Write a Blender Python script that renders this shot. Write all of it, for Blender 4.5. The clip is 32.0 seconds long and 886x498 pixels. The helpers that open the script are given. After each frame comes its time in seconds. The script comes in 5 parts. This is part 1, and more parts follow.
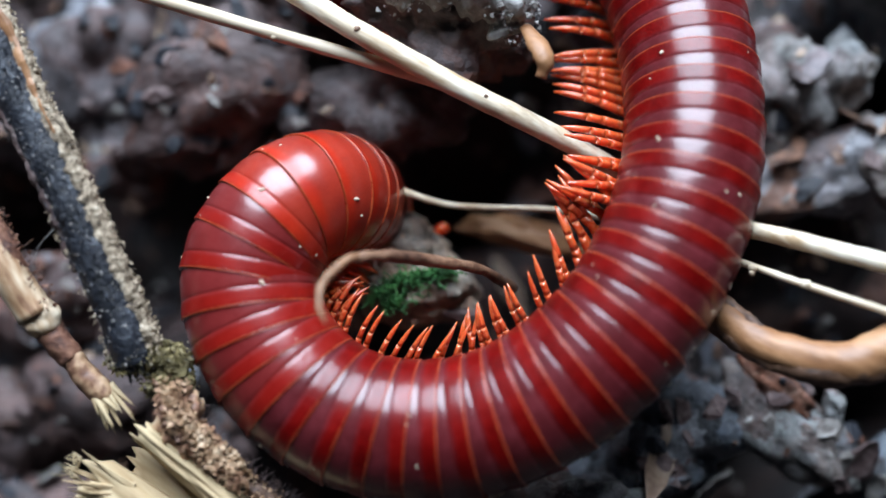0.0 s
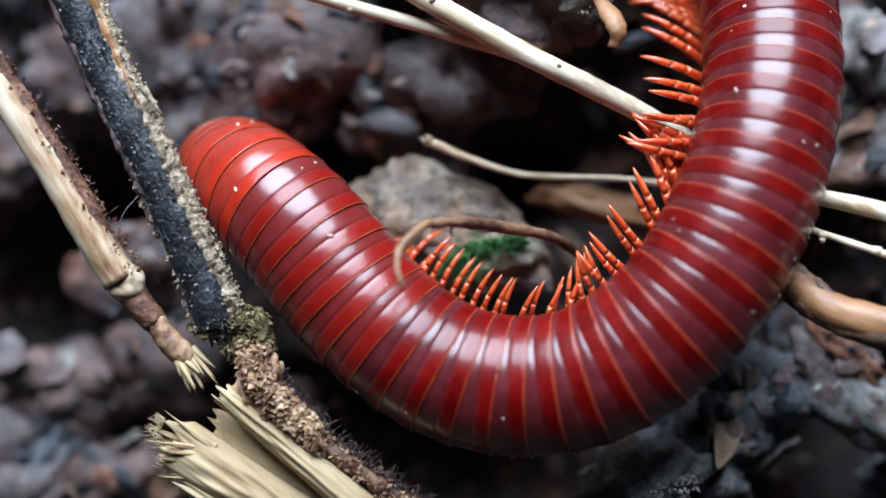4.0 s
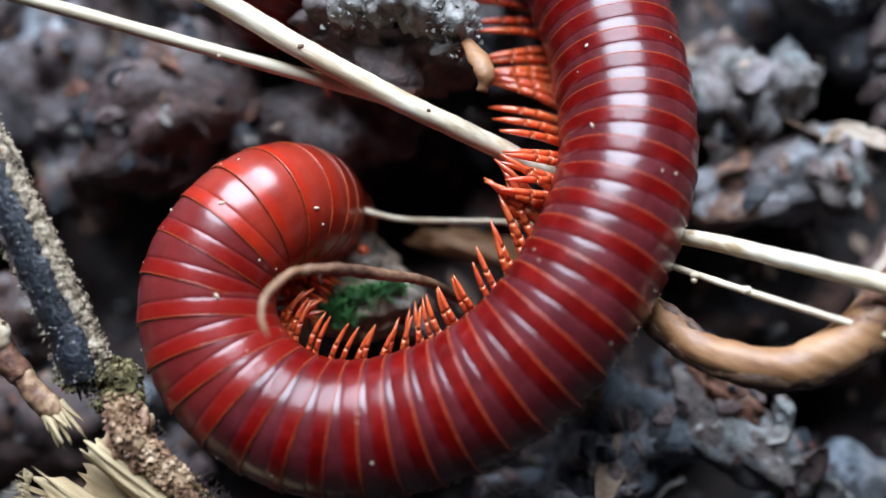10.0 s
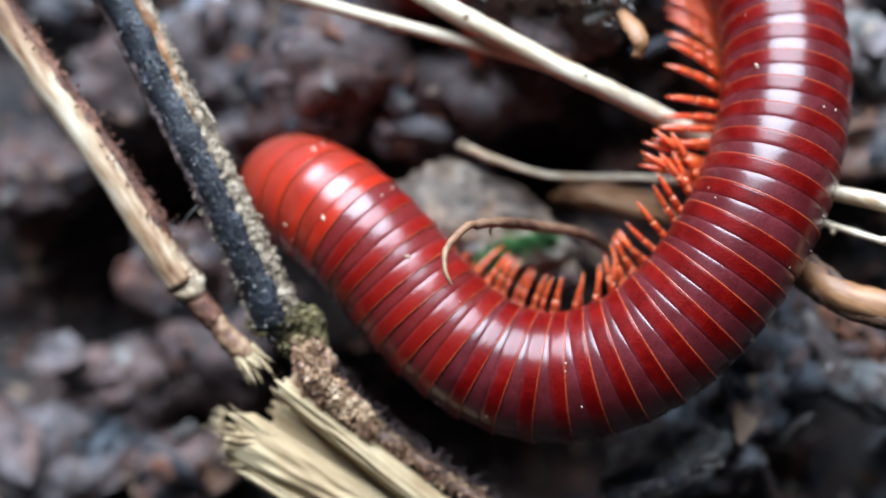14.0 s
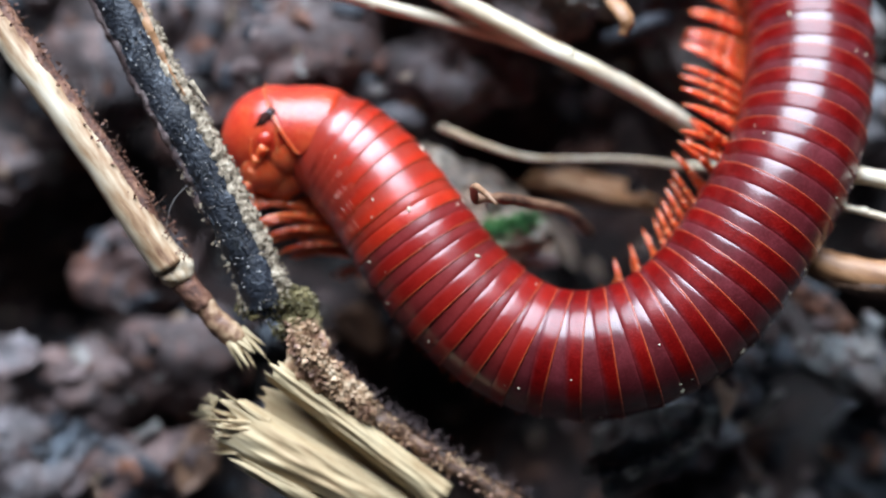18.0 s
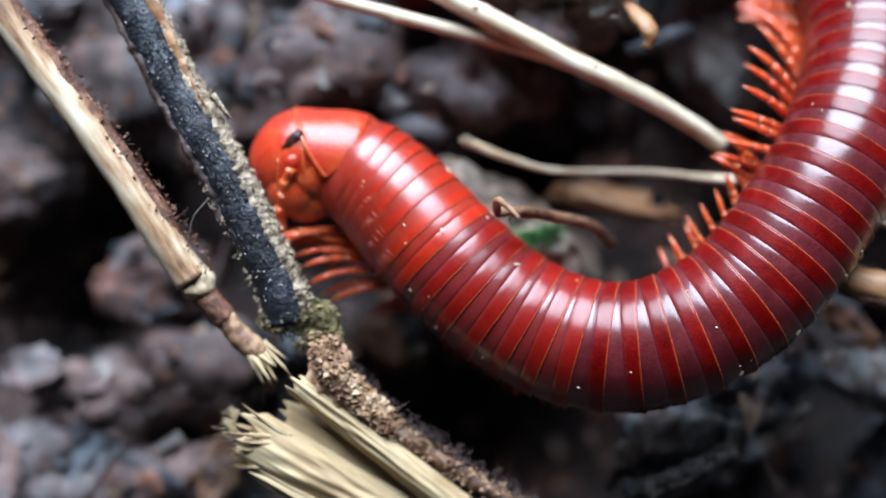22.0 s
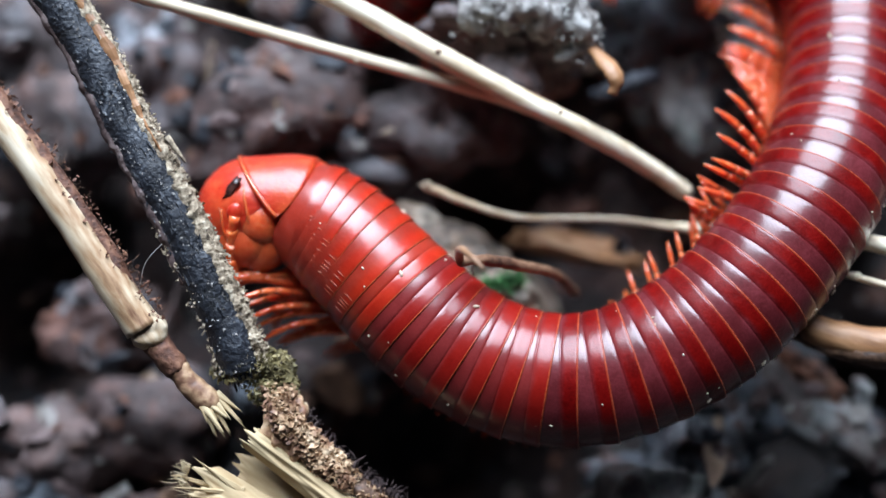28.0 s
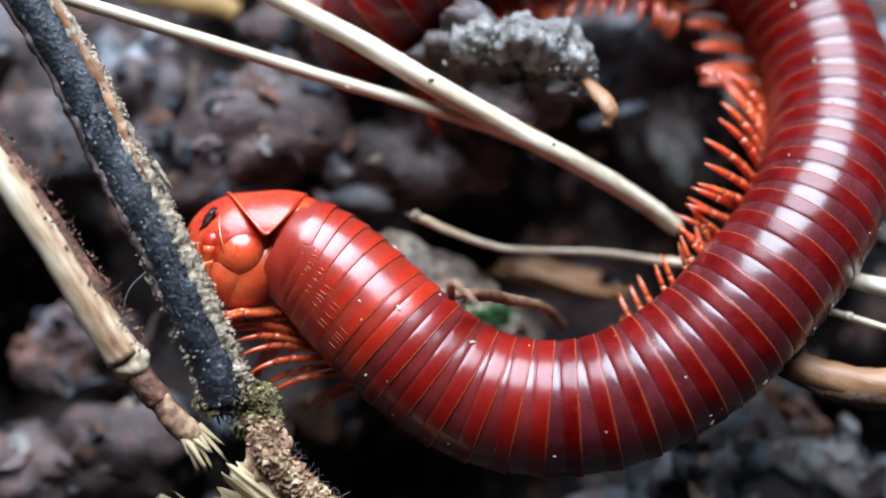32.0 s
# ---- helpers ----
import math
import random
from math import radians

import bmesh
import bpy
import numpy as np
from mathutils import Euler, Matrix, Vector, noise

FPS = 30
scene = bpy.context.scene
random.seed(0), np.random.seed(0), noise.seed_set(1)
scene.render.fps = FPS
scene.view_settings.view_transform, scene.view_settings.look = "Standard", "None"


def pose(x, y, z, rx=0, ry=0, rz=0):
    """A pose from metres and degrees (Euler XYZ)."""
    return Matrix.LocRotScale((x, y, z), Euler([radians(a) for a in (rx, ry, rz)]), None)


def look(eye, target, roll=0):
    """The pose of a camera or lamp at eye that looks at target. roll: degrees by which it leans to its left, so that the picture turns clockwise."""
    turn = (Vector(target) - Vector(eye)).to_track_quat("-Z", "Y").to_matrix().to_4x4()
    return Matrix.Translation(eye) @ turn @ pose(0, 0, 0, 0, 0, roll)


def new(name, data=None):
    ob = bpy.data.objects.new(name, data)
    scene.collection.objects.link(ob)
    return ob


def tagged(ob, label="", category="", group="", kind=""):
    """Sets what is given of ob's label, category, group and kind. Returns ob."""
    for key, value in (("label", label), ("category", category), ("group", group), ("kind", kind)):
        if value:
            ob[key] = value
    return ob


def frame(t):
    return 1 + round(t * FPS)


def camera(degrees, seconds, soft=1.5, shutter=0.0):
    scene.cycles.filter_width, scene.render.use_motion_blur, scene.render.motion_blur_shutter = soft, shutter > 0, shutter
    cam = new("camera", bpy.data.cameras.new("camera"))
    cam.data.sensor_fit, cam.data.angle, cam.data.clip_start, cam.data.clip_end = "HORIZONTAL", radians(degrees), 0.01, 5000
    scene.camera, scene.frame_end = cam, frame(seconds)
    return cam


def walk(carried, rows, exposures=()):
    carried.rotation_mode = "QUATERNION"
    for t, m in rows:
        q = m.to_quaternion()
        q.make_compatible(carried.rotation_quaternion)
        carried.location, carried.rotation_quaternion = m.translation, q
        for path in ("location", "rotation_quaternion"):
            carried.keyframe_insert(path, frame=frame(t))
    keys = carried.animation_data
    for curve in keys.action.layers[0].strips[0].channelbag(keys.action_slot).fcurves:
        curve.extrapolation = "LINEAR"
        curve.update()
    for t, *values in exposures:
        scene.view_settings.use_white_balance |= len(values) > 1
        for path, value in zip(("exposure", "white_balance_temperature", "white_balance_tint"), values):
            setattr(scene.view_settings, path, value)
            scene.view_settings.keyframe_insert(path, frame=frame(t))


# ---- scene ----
from mathutils import bvhtree
MM = 0.001  # all builders below think in millimetres
cam = camera(36, 32.0, soft=1.6)
cam.data.dof.use_dof = True
cam.data.dof.focus_distance = 0.0566
cam.data.dof.aperture_fstop = 18.0
walk(cam, [
    (0, pose(0.00550, -0.00809, 0.06095, 8.578, 2.039, 1.374)),
    (0.5, pose(0.00574, -0.00851, 0.06076, 8.903, 2.413, 1.349)),
    (1, pose(0.00548, -0.00880, 0.06096, 9.244, 2.352, 1.395)),
    (1.5, pose(0.00455, -0.01007, 0.06229, 9.733, 1.967, 1.347)),
    (2, pose(0.00290, -0.01087, 0.06294, 9.299, 2.171, 1.441)),
    (2.5, pose(0.00226, -0.01133, 0.06268, 9.144, 2.784, 1.434)),
    (3, pose(0.00273, -0.01095, 0.06200, 9.491, 2.748, 1.547)),
    (3.5, pose(0.00346, -0.00920, 0.06223, 7.872, 3.115, 1.534)),
    (5.5, pose(0.00743, -0.00941, 0.05990, 10.237, 7.564, 3.112)),
    (6, pose(0.00739, -0.00955, 0.05972, 10.440, 7.993, 3.233)),
    (6.5, pose(0.00755, -0.00948, 0.05975, 10.695, 8.432, 3.423)),
    (7, pose(0.00753, -0.00930, 0.05954, 11.107, 7.444, 3.090)),
    (7.5, pose(0.00729, -0.00804, 0.05947, 10.595, 5.498, 2.024)),
    (8, pose(0.00798, -0.00822, 0.05923, 11.373, 5.199, 1.855)),
    (8.5, pose(0.00811, -0.00834, 0.05933, 11.279, 4.117, 1.235)),
    (9, pose(0.00823, -0.00849, 0.06026, 9.550, 2.763, 0.442)),
    (9.5, pose(0.00789, -0.00880, 0.06132, 9.080, 1.788, 0.300)),
    (10, pose(0.00769, -0.00864, 0.06139, 9.580, 2.098, 0.456)),
    (10.5, pose(0.00725, -0.00861, 0.06160, 10.143, 2.437, 0.613)),
    (11, pose(0.00694, -0.00851, 0.06221, 9.249, 3.167, 0.714)),
    (11.5, pose(0.00670, -0.00851, 0.06226, 9.403, 3.967, 1.088)),
    (12, pose(0.00430, -0.00866, 0.06267, 8.642, 3.928, 1.163)),
    (12.5, pose(0.00408, -0.00904, 0.06409, 7.999, 3.910, 0.921)),
    (13, pose(0.00350, -0.00938, 0.06555, 7.343, 4.004, 0.559)),
    (13.5, pose(0.00280, -0.00918, 0.06625, 6.914, 3.316, 0.386)),
    (14, pose(0.00243, -0.00919, 0.06650, 7.403, 3.572, 0.424)),
    (14.5, pose(0.00250, -0.00923, 0.06612, 7.506, 3.299, 0.291)),
    (16.5, pose(-0.00391, -0.01259, 0.06553, 9.887, -3.472, -1.303)),
    (17, pose(-0.00465, -0.01216, 0.06530, 9.666, -3.983, -1.652)),
    (17.5, pose(-0.00443, -0.01265, 0.06553, 9.640, -2.877, -1.441)),
    (18, pose(-0.00490, -0.01227, 0.06570, 9.565, -3.355, -1.757)),
    (18.5, pose(-0.00457, -0.01244, 0.06525, 10.048, -2.732, -1.534)),
    (19, pose(-0.00496, -0.01234, 0.06526, 9.752, -2.766, -1.534)),
    (19.5, pose(-0.00443, -0.01257, 0.06510, 10.145, -2.389, -1.320)),
    (20, pose(-0.00474, -0.01209, 0.06539, 10.006, -2.372, -1.563)),
    (20.5, pose(-0.00433, -0.01226, 0.06532, 10.152, -1.647, -1.275)),
    (21, pose(-0.00445, -0.01207, 0.06535, 10.250, -1.899, -1.418)),
    (21.5, pose(-0.00464, -0.01191, 0.06536, 9.930, -2.237, -1.576)),
    (22, pose(-0.00491, -0.01197, 0.06544, 9.875, -2.484, -1.500)),
    (22.5, pose(-0.00437, -0.01216, 0.06513, 9.878, -2.119, -1.474)),
    (23, pose(-0.00507, -0.01233, 0.06524, 9.811, -3.243, -1.579)),
    (23.5, pose(-0.00511, -0.01198, 0.06518, 9.315, -2.778, -1.605)),
    (24, pose(-0.00457, -0.01217, 0.06503, 9.804, -2.148, -1.462)),
    (24.5, pose(-0.00516, -0.01134, 0.06523, 9.212, -2.657, -1.992)),
    (25, pose(-0.00476, -0.01288, 0.06483, 11.229, -1.726, -0.690)),
    (25.5, pose(-0.00454, -0.01190, 0.06449, 11.123, -2.461, -1.443)),
    (26, pose(-0.00445, -0.01327, 0.06402, 13.013, -2.816, -0.521)),
    (26.5, pose(-0.00591, -0.01160, 0.06458, 11.526, -4.203, -2.144)),
    (28.5, pose(-0.00521, -0.01079, 0.06391, 11.170, -5.025, -1.067)),
    (29, pose(-0.00645, -0.01048, 0.06414, 11.174, -6.240, -0.926)),
    (29.5, pose(-0.00653, -0.01014, 0.06346, 10.932, -6.170, -1.090)),
    (30, pose(-0.00669, -0.00957, 0.06294, 10.746, -6.953, -0.854)),
    (30.5, pose(-0.00650, -0.00977, 0.06290, 12.124, -6.426, -0.766)),
    (31, pose(-0.00662, -0.00974, 0.06261, 12.191, -6.392, -0.866)),
    (31.5, pose(-0.00671, -0.00972, 0.06275, 11.799, -6.606, -0.834)),
    (32, pose(-0.00663, -0.00992, 0.06300, 11.665, -6.674, -0.754)),
], exposures=((0, 0.05), (2, 0.12), (7, 0.05), (10, 0.05), (12, -0.04), (13, 0.18), (17, 0.30), (26, 0.28), (32, 0.18)))

# ---- light: an open overcast sky over the litter ----
world = bpy.data.worlds.new("sky")
world.use_nodes = True
scene.world = world
sky = world.node_tree.nodes.new("ShaderNodeTexSky")
sky.sky_type, sky.sun_disc = "NISHITA", False
sky.sun_elevation, sky.sun_rotation = radians(38), radians(0)
back = world.node_tree.nodes["Background"]
back.inputs["Strength"].default_value = 0.0042
world.node_tree.links.new(sky.outputs[0], back.inputs[0])
sun = new("sun", bpy.data.lights.new("sun", "SUN"))
sun.data.energy, sun.data.angle, sun.data.color = 11.9, radians(50), (0.715, 0.835, 1.0)
sun.matrix_world = look((-0.04, 0.78, 0.61), (0, 0, 0))


# ---- materials ----
def shade(name, colors, scale, rough=0.7, bump=0.3, fine=4.0, coat=0.0, spec=0.5, stretch=(1, 1, 1), spread=0.15, sub=0.0, spots=None, metal=0.0, bump_scale=1.0, along=None, band=None):
    """A surface of two or more colours mixed by noise at two scales (sizes per millimetre), with fine relief."""
    m = bpy.data.materials.new(name)
    m.use_nodes = True
    nt = m.node_tree
    b = nt.nodes["Principled BSDF"]
    b.inputs["Roughness"].default_value = rough
    b.inputs["Metallic"].default_value = metal
    b.inputs["Coat Weight"].default_value = coat
    b.inputs["Coat Roughness"].default_value = 0.22
    b.inputs["Coat IOR"].default_value = 1.5
    b.inputs["Specular IOR Level"].default_value = spec
    if sub:
        b.inputs["Subsurface Weight"].default_value = sub
        b.inputs["Subsurface Radius"].default_value = (0.0012, 0.0004, 0.0002)
        b.inputs["Subsurface Scale"].default_value = 1.0
    tc = nt.nodes.new("ShaderNodeTexCoord")
    mp = nt.nodes.new("ShaderNodeMapping")
    mp.inputs["Scale"].default_value = [v * 1000 for v in stretch]
    if along is not None:  # grain drawn out along a level direction
        mp.vector_type = "TEXTURE"
        mp.inputs["Rotation"].default_value = (0, 0, radians(along))
        mp.inputs["Scale"].default_value = (0.006, 0.001, 0.001)
    nt.links.new(tc.outputs["Object"], mp.inputs["Vector"])
    info = nt.nodes.new("ShaderNodeObjectInfo")
    shift = nt.nodes.new("ShaderNodeVectorMath")
    shift.operation = "MULTIPLY_ADD"
    nt.links.new(info.outputs["Random"], shift.inputs[0])
    shift.inputs[1].default_value = (37.0, 91.0, 53.0)
    nt.links.new(mp.outputs[0], shift.inputs[2])
    big = nt.nodes.new("ShaderNodeTexNoise")
    big.inputs["Scale"].default_value = scale
    big.inputs["Detail"].default_value = 6
    big.inputs["Roughness"].default_value = 0.62
    small = nt.nodes.new("ShaderNodeTexNoise")
    small.inputs["Scale"].default_value = scale * fine
    small.inputs["Detail"].default_value = 4
    for n in (big, small):
        nt.links.new(shift.outputs[0], n.inputs["Vector"])
    mix = nt.nodes.new("ShaderNodeMath")
    mix.operation = "MULTIPLY_ADD"
    nt.links.new(small.outputs["Fac"], mix.inputs[0])
    mix.inputs[1].default_value = 0.45
    nt.links.new(big.outputs["Fac"], mix.inputs[2])
    ramp = nt.nodes.new("ShaderNodeValToRGB")
    e = ramp.color_ramp.elements
    while len(e) < len(colors):
        e.new(0.5)
    lo, hi = 0.725 - spread, 0.725 + spread
    for i, c in enumerate(colors):
        e[i].position = lo + (hi - lo) * i / max(1, len(colors) - 1)
        e[i].color = (*c, 1)
    nt.links.new(mix.outputs[0], ramp.inputs[0])
    col = ramp.outputs[0]
    if spots:
        vo = nt.nodes.new("ShaderNodeTexVoronoi")
        vo.inputs["Scale"].default_value = spots[1]
        nt.links.new(shift.outputs[0], vo.inputs["Vector"])
        lt = nt.nodes.new("ShaderNodeMath")
        lt.operation = "LESS_THAN"
        nt.links.new(vo.outputs["Distance"], lt.inputs[0])
        lt.inputs[1].default_value = spots[2]
        mx = nt.nodes.new("ShaderNodeMix")
        mx.data_type = "RGBA"
        nt.links.new(lt.outputs[0], mx.inputs["Factor"])
        nt.links.new(col, mx.inputs[6])
        mx.inputs[7].default_value = (*spots[0], 1)
        col = mx.outputs[2]
    if band:  # a second set of colours behind a soft, uneven border across the x axis: (colours, border in mm, softness in mm)
        hind = nt.nodes.new("ShaderNodeValToRGB")
        he = hind.color_ramp.elements
        while len(he) < len(band[0]):
            he.new(0.5)
        for i, c in enumerate(band[0]):
            he[i].position = lo + (hi - lo) * i / max(1, len(band[0]) - 1)
            he[i].color = (*c, 1)
        nt.links.new(mix.outputs[0], hind.inputs[0])
        xyz = nt.nodes.new("ShaderNodeSeparateXYZ")
        nt.links.new(tc.outputs["Object"], xyz.inputs[0])
        wave = nt.nodes.new("ShaderNodeMath")
        wave.operation = "MULTIPLY_ADD"
        nt.links.new(big.outputs["Fac"], wave.inputs[0])
        wave.inputs[1].default_value = 0.0005
        nt.links.new(xyz.outputs["X"], wave.inputs[2])
        soft = nt.nodes.new("ShaderNodeMapRange")
        soft.interpolation_type = "SMOOTHSTEP"
        soft.inputs["From Min"].default_value = (band[1] - band[2] + 0.25) * 0.001
        soft.inputs["From Max"].default_value = (band[1] + band[2] + 0.25) * 0.001
        nt.links.new(wave.outputs[0], soft.inputs["Value"])
        two = nt.nodes.new("ShaderNodeMix")
        two.data_type = "RGBA"
        nt.links.new(soft.outputs[0], two.inputs["Factor"])
        nt.links.new(hind.outputs[0], two.inputs[6])
        nt.links.new(col, two.inputs[7])
        col = two.outputs[2]
        gloss = nt.nodes.new("ShaderNodeMapRange")  # the hind band is duller
        gloss.inputs["To Min"].default_value = 0.55 * coat
        gloss.inputs["To Max"].default_value = coat
        nt.links.new(soft.outputs[0], gloss.inputs["Value"])
        nt.links.new(gloss.outputs[0], b.inputs["Coat Weight"])
    nt.links.new(col, b.inputs["Base Color"])
    rr = nt.nodes.new("ShaderNodeMapRange")
    rr.inputs["To Min"].default_value = max(0.03, rough - 0.12)
    rr.inputs["To Max"].default_value = min(1.0, rough + 0.12)
    nt.links.new(small.outputs["Fac"], rr.inputs["Value"])
    nt.links.new(rr.outputs[0], b.inputs["Roughness"])
    bp = nt.nodes.new("ShaderNodeBump")
    bp.inputs["Strength"].default_value = bump
    bp.inputs["Distance"].default_value = 0.00012 * bump_scale
    nt.links.new(mix.outputs[0], bp.inputs["Height"])
    nt.links.new(bp.outputs[0], b.inputs["Normal"])
    return m


def crumble(name, colors, cell, rough=0.75, dark=0.5):
    """Mixed crumbs: every cell of a warped pattern takes a colour of its own, with finer crumbs over it and grime between."""
    m = bpy.data.materials.new(name)
    m.use_nodes = True
    nt = m.node_tree
    N, L = nt.nodes.new, nt.links.new
    b = nt.nodes["Principled BSDF"]
    b.inputs["Roughness"].default_value = rough
    tc, mp, info, shift = N("ShaderNodeTexCoord"), N("ShaderNodeMapping"), N("ShaderNodeObjectInfo"), N("ShaderNodeVectorMath")
    mp.inputs["Scale"].default_value = (1000, 1000, 1000)
    L(tc.outputs["Object"], mp.inputs["Vector"])
    shift.operation = "MULTIPLY_ADD"
    L(info.outputs["Random"], shift.inputs[0])
    shift.inputs[1].default_value = (37.0, 91.0, 53.0)
    L(mp.outputs[0], shift.inputs[2])
    warp = N("ShaderNodeTexNoise")
    warp.inputs["Scale"].default_value = cell * 1.7
    warp.inputs["Detail"].default_value = 5
    L(shift.outputs[0], warp.inputs["Vector"])
    bent = N("ShaderNodeVectorMath")
    bent.operation = "MULTIPLY_ADD"
    L(warp.outputs["Color"], bent.inputs[0])
    bent.inputs[1].default_value = [1.6 / cell] * 3
    L(shift.outputs[0], bent.inputs[2])
    cols, dist = [], []
    for k in (0.55, 3.0):
        vo = N("ShaderNodeTexVoronoi")
        vo.inputs["Scale"].default_value = cell * k
        L(bent.outputs[0], vo.inputs["Vector"])
        sep = N("ShaderNodeSeparateColor")
        L(vo.outputs["Color"], sep.inputs[0])
        ramp = N("ShaderNodeValToRGB")
        e = ramp.color_ramp.elements
        while len(e) < len(colors):
            e.new(0.5)
        for i, c in enumerate(colors):
            e[i].position = i / (len(colors) - 1)
            e[i].color = (*c, 1)
        L(sep.outputs[0], ramp.inputs[0])
        cols.append(ramp.outputs[0])
        dist.append(vo.outputs["Distance"])
    mx = N("ShaderNodeMix")
    mx.data_type = "RGBA"
    mx.inputs["Factor"].default_value = 0.24
    L(cols[0], mx.inputs[6])
    L(cols[1], mx.inputs[7])
    grime = N("ShaderNodeTexNoise")
    grime.inputs["Scale"].default_value = cell * 1.2
    grime.inputs["Detail"].default_value = 7
    grime.inputs["Roughness"].default_value = 0.7
    L(shift.outputs[0], grime.inputs["Vector"])
    mr = N("ShaderNodeMapRange")
    mr.inputs["From Min"].default_value, mr.inputs["From Max"].default_value = 0.38, 0.62
    mr.inputs["To Min"].default_value, mr.inputs["To Max"].default_value = dark * 0.7, 1.15
    L(grime.outputs["Fac"], mr.inputs["Value"])
    mul = N("ShaderNodeMix")
    mul.data_type, mul.blend_type = "RGBA", "MULTIPLY"
    mul.inputs["Factor"].default_value = 1.0
    L(mx.outputs[2], mul.inputs[6])
    L(mr.outputs[0], mul.inputs[7])
    L(mul.outputs[2], b.inputs["Base Color"])
    add = N("ShaderNodeMath")
    add.operation = "MULTIPLY_ADD"
    L(dist[1], add.inputs[0])
    add.inputs[1].default_value = -0.6
    L(grime.outputs["Fac"], add.inputs[2])
    bp = N("ShaderNodeBump")
    bp.inputs["Strength"].default_value = 0.5
    bp.inputs["Distance"].default_value = 0.0004
    L(add.outputs[0], bp.inputs["Height"])
    L(bp.outputs[0], b.inputs["Normal"])
    return m


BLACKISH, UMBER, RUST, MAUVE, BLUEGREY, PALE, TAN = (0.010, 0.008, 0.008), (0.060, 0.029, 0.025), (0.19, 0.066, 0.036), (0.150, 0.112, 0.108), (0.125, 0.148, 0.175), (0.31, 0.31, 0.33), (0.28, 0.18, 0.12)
M_MAUVE = shade("ring_mauve_red", [(0.066, 0.0068, 0.0082), (0.092, 0.0116, 0.0140), (0.126, 0.0185, 0.0230)], 0.7, 0.42, 0.6, 14, coat=1.0, spec=0.08, spread=0.2, bump_scale=0.6, band=([(0.076, 0.0007, 0.0007), (0.126, 0.0016, 0.0014), (0.176, 0.0038, 0.0028)], 0.0, 0.2))
M_RIM = shade("ring_rim_orange", [(0.22, 0.022, 0.008), (0.36, 0.058, 0.018)], 0.8, 0.3, 0.1, 8, spread=0.2, sub=0.15)
M_HEAD = shade("head_orange_red", [(0.36, 0.016, 0.007), (0.48, 0.036, 0.013), (0.56, 0.070, 0.022)], 0.7, 0.32, 0.5, 7, coat=0.38, spec=0.3, spread=0.2, sub=0.4, bump_scale=1.0)
M_LEG = shade("leg_orange", [(0.58, 0.060, 0.016), (0.74, 0.125, 0.036)], 0.6, 0.25, 0.08, 6, coat=0.6, spec=0.6, spread=0.2, sub=0.5, bump_scale=0.2)
M_FACE = shade("face_orange", [(0.54, 0.050, 0.014), (0.68, 0.115, 0.036)], 0.9, 0.22, 0.6, 6, coat=0.7, spec=0.5, spread=0.2, sub=0.65, bump_scale=0.8)
M_FRONT = shade("ring_orange_red", [(0.24, 0.0175, 0.0095), (0.33, 0.030, 0.0155)], 0.7, 0.34, 0.3, 12, coat=0.9, spec=0.2, spread=0.2, bump_scale=0.4, sub=0.2, band=([(0.31, 0.012, 0.0045), (0.41, 0.024, 0.008)], 0.0, 0.2))
M_MID = shade("ring_rose_red", [(0.125, 0.0102, 0.0098), (0.172, 0.0185, 0.0175)], 0.7, 0.38, 0.4, 14, coat=1.0, spec=0.12, spread=0.2, bump_scale=0.5, band=([(0.158, 0.0040, 0.0026), (0.225, 0.0085, 0.0052)], 0.0, 0.2))
M_EYE = shade("eye_black", [(0.015, 0.006, 0.005), (0.05, 0.016, 0.012)], 3.0, 0.25, 0.4, 3)
# soil crumbs with colours lowered towards black: painted shade between and under things
M_SOIL_SHADED = crumble("soil", [(0.005, 0.004, 0.004), (0.028, 0.014, 0.012), BLACKISH, (0.005, 0.004, 0.004), UMBER, BLACKISH, (0.075, 0.030, 0.018), (0.005, 0.004, 0.004)], 0.55, 0.8)
M_CLOD_GREY = crumble("clod_grey", [UMBER, BLUEGREY, MAUVE, UMBER, PALE, UMBER, MAUVE, BLACKISH], 0.42, 0.7)
M_CLOD_RED = crumble("clod_rusty", [UMBER, RUST, MAUVE, UMBER, (0.20, 0.19, 0.20), UMBER, BLACKISH, MAUVE], 0.36, 0.7)
M_CLOD_DARK = crumble("clod_dark", [BLACKISH, BLUEGREY, (0.055, 0.066, 0.085), UMBER, BLUEGREY, BLACKISH, PALE, (0.055, 0.066, 0.085)], 0.9, 0.7)
M_BARK_RUST = crumble("bark_rust", [UMBER, RUST, (0.22, 0.085, 0.045), UMBER, TAN, RUST], 0.9, 0.6)
M_STONE = crumble("stone_brown", [(0.20, 0.14, 0.105), (0.40, 0.30, 0.21), (0.13, 0.085, 0.06), (0.26, 0.23, 0.19), (0.30, 0.17, 0.10), (0.36, 0.31, 0.25), BLUEGREY], 1.1, 0.45)
M_STRAW = shade("straw", [(0.44, 0.30, 0.17), (0.68, 0.56, 0.40), (0.80, 0.72, 0.57)], 0.7, 0.55, 0.6, 5, along=-27, spread=0.15, spots=((0.24, 0.15, 0.08), 0.33, 0.05))
M_STRAW_DULL = shade("straw_dull", [(0.44, 0.33, 0.21), (0.64, 0.53, 0.38), (0.74, 0.65, 0.50)], 0.5, 0.6, 0.3, 6, along=-16, spread=0.22)
M_BARK_BLACK = shade("bark_black", [(0.003, 0.003, 0.004), (0.007, 0.008, 0.012), (0.018, 0.021, 0.029), (0.14, 0.15, 0.165)], 0.7, 0.55, 0.9, 8, spread=0.26, spec=0.4, bump_scale=1.3)
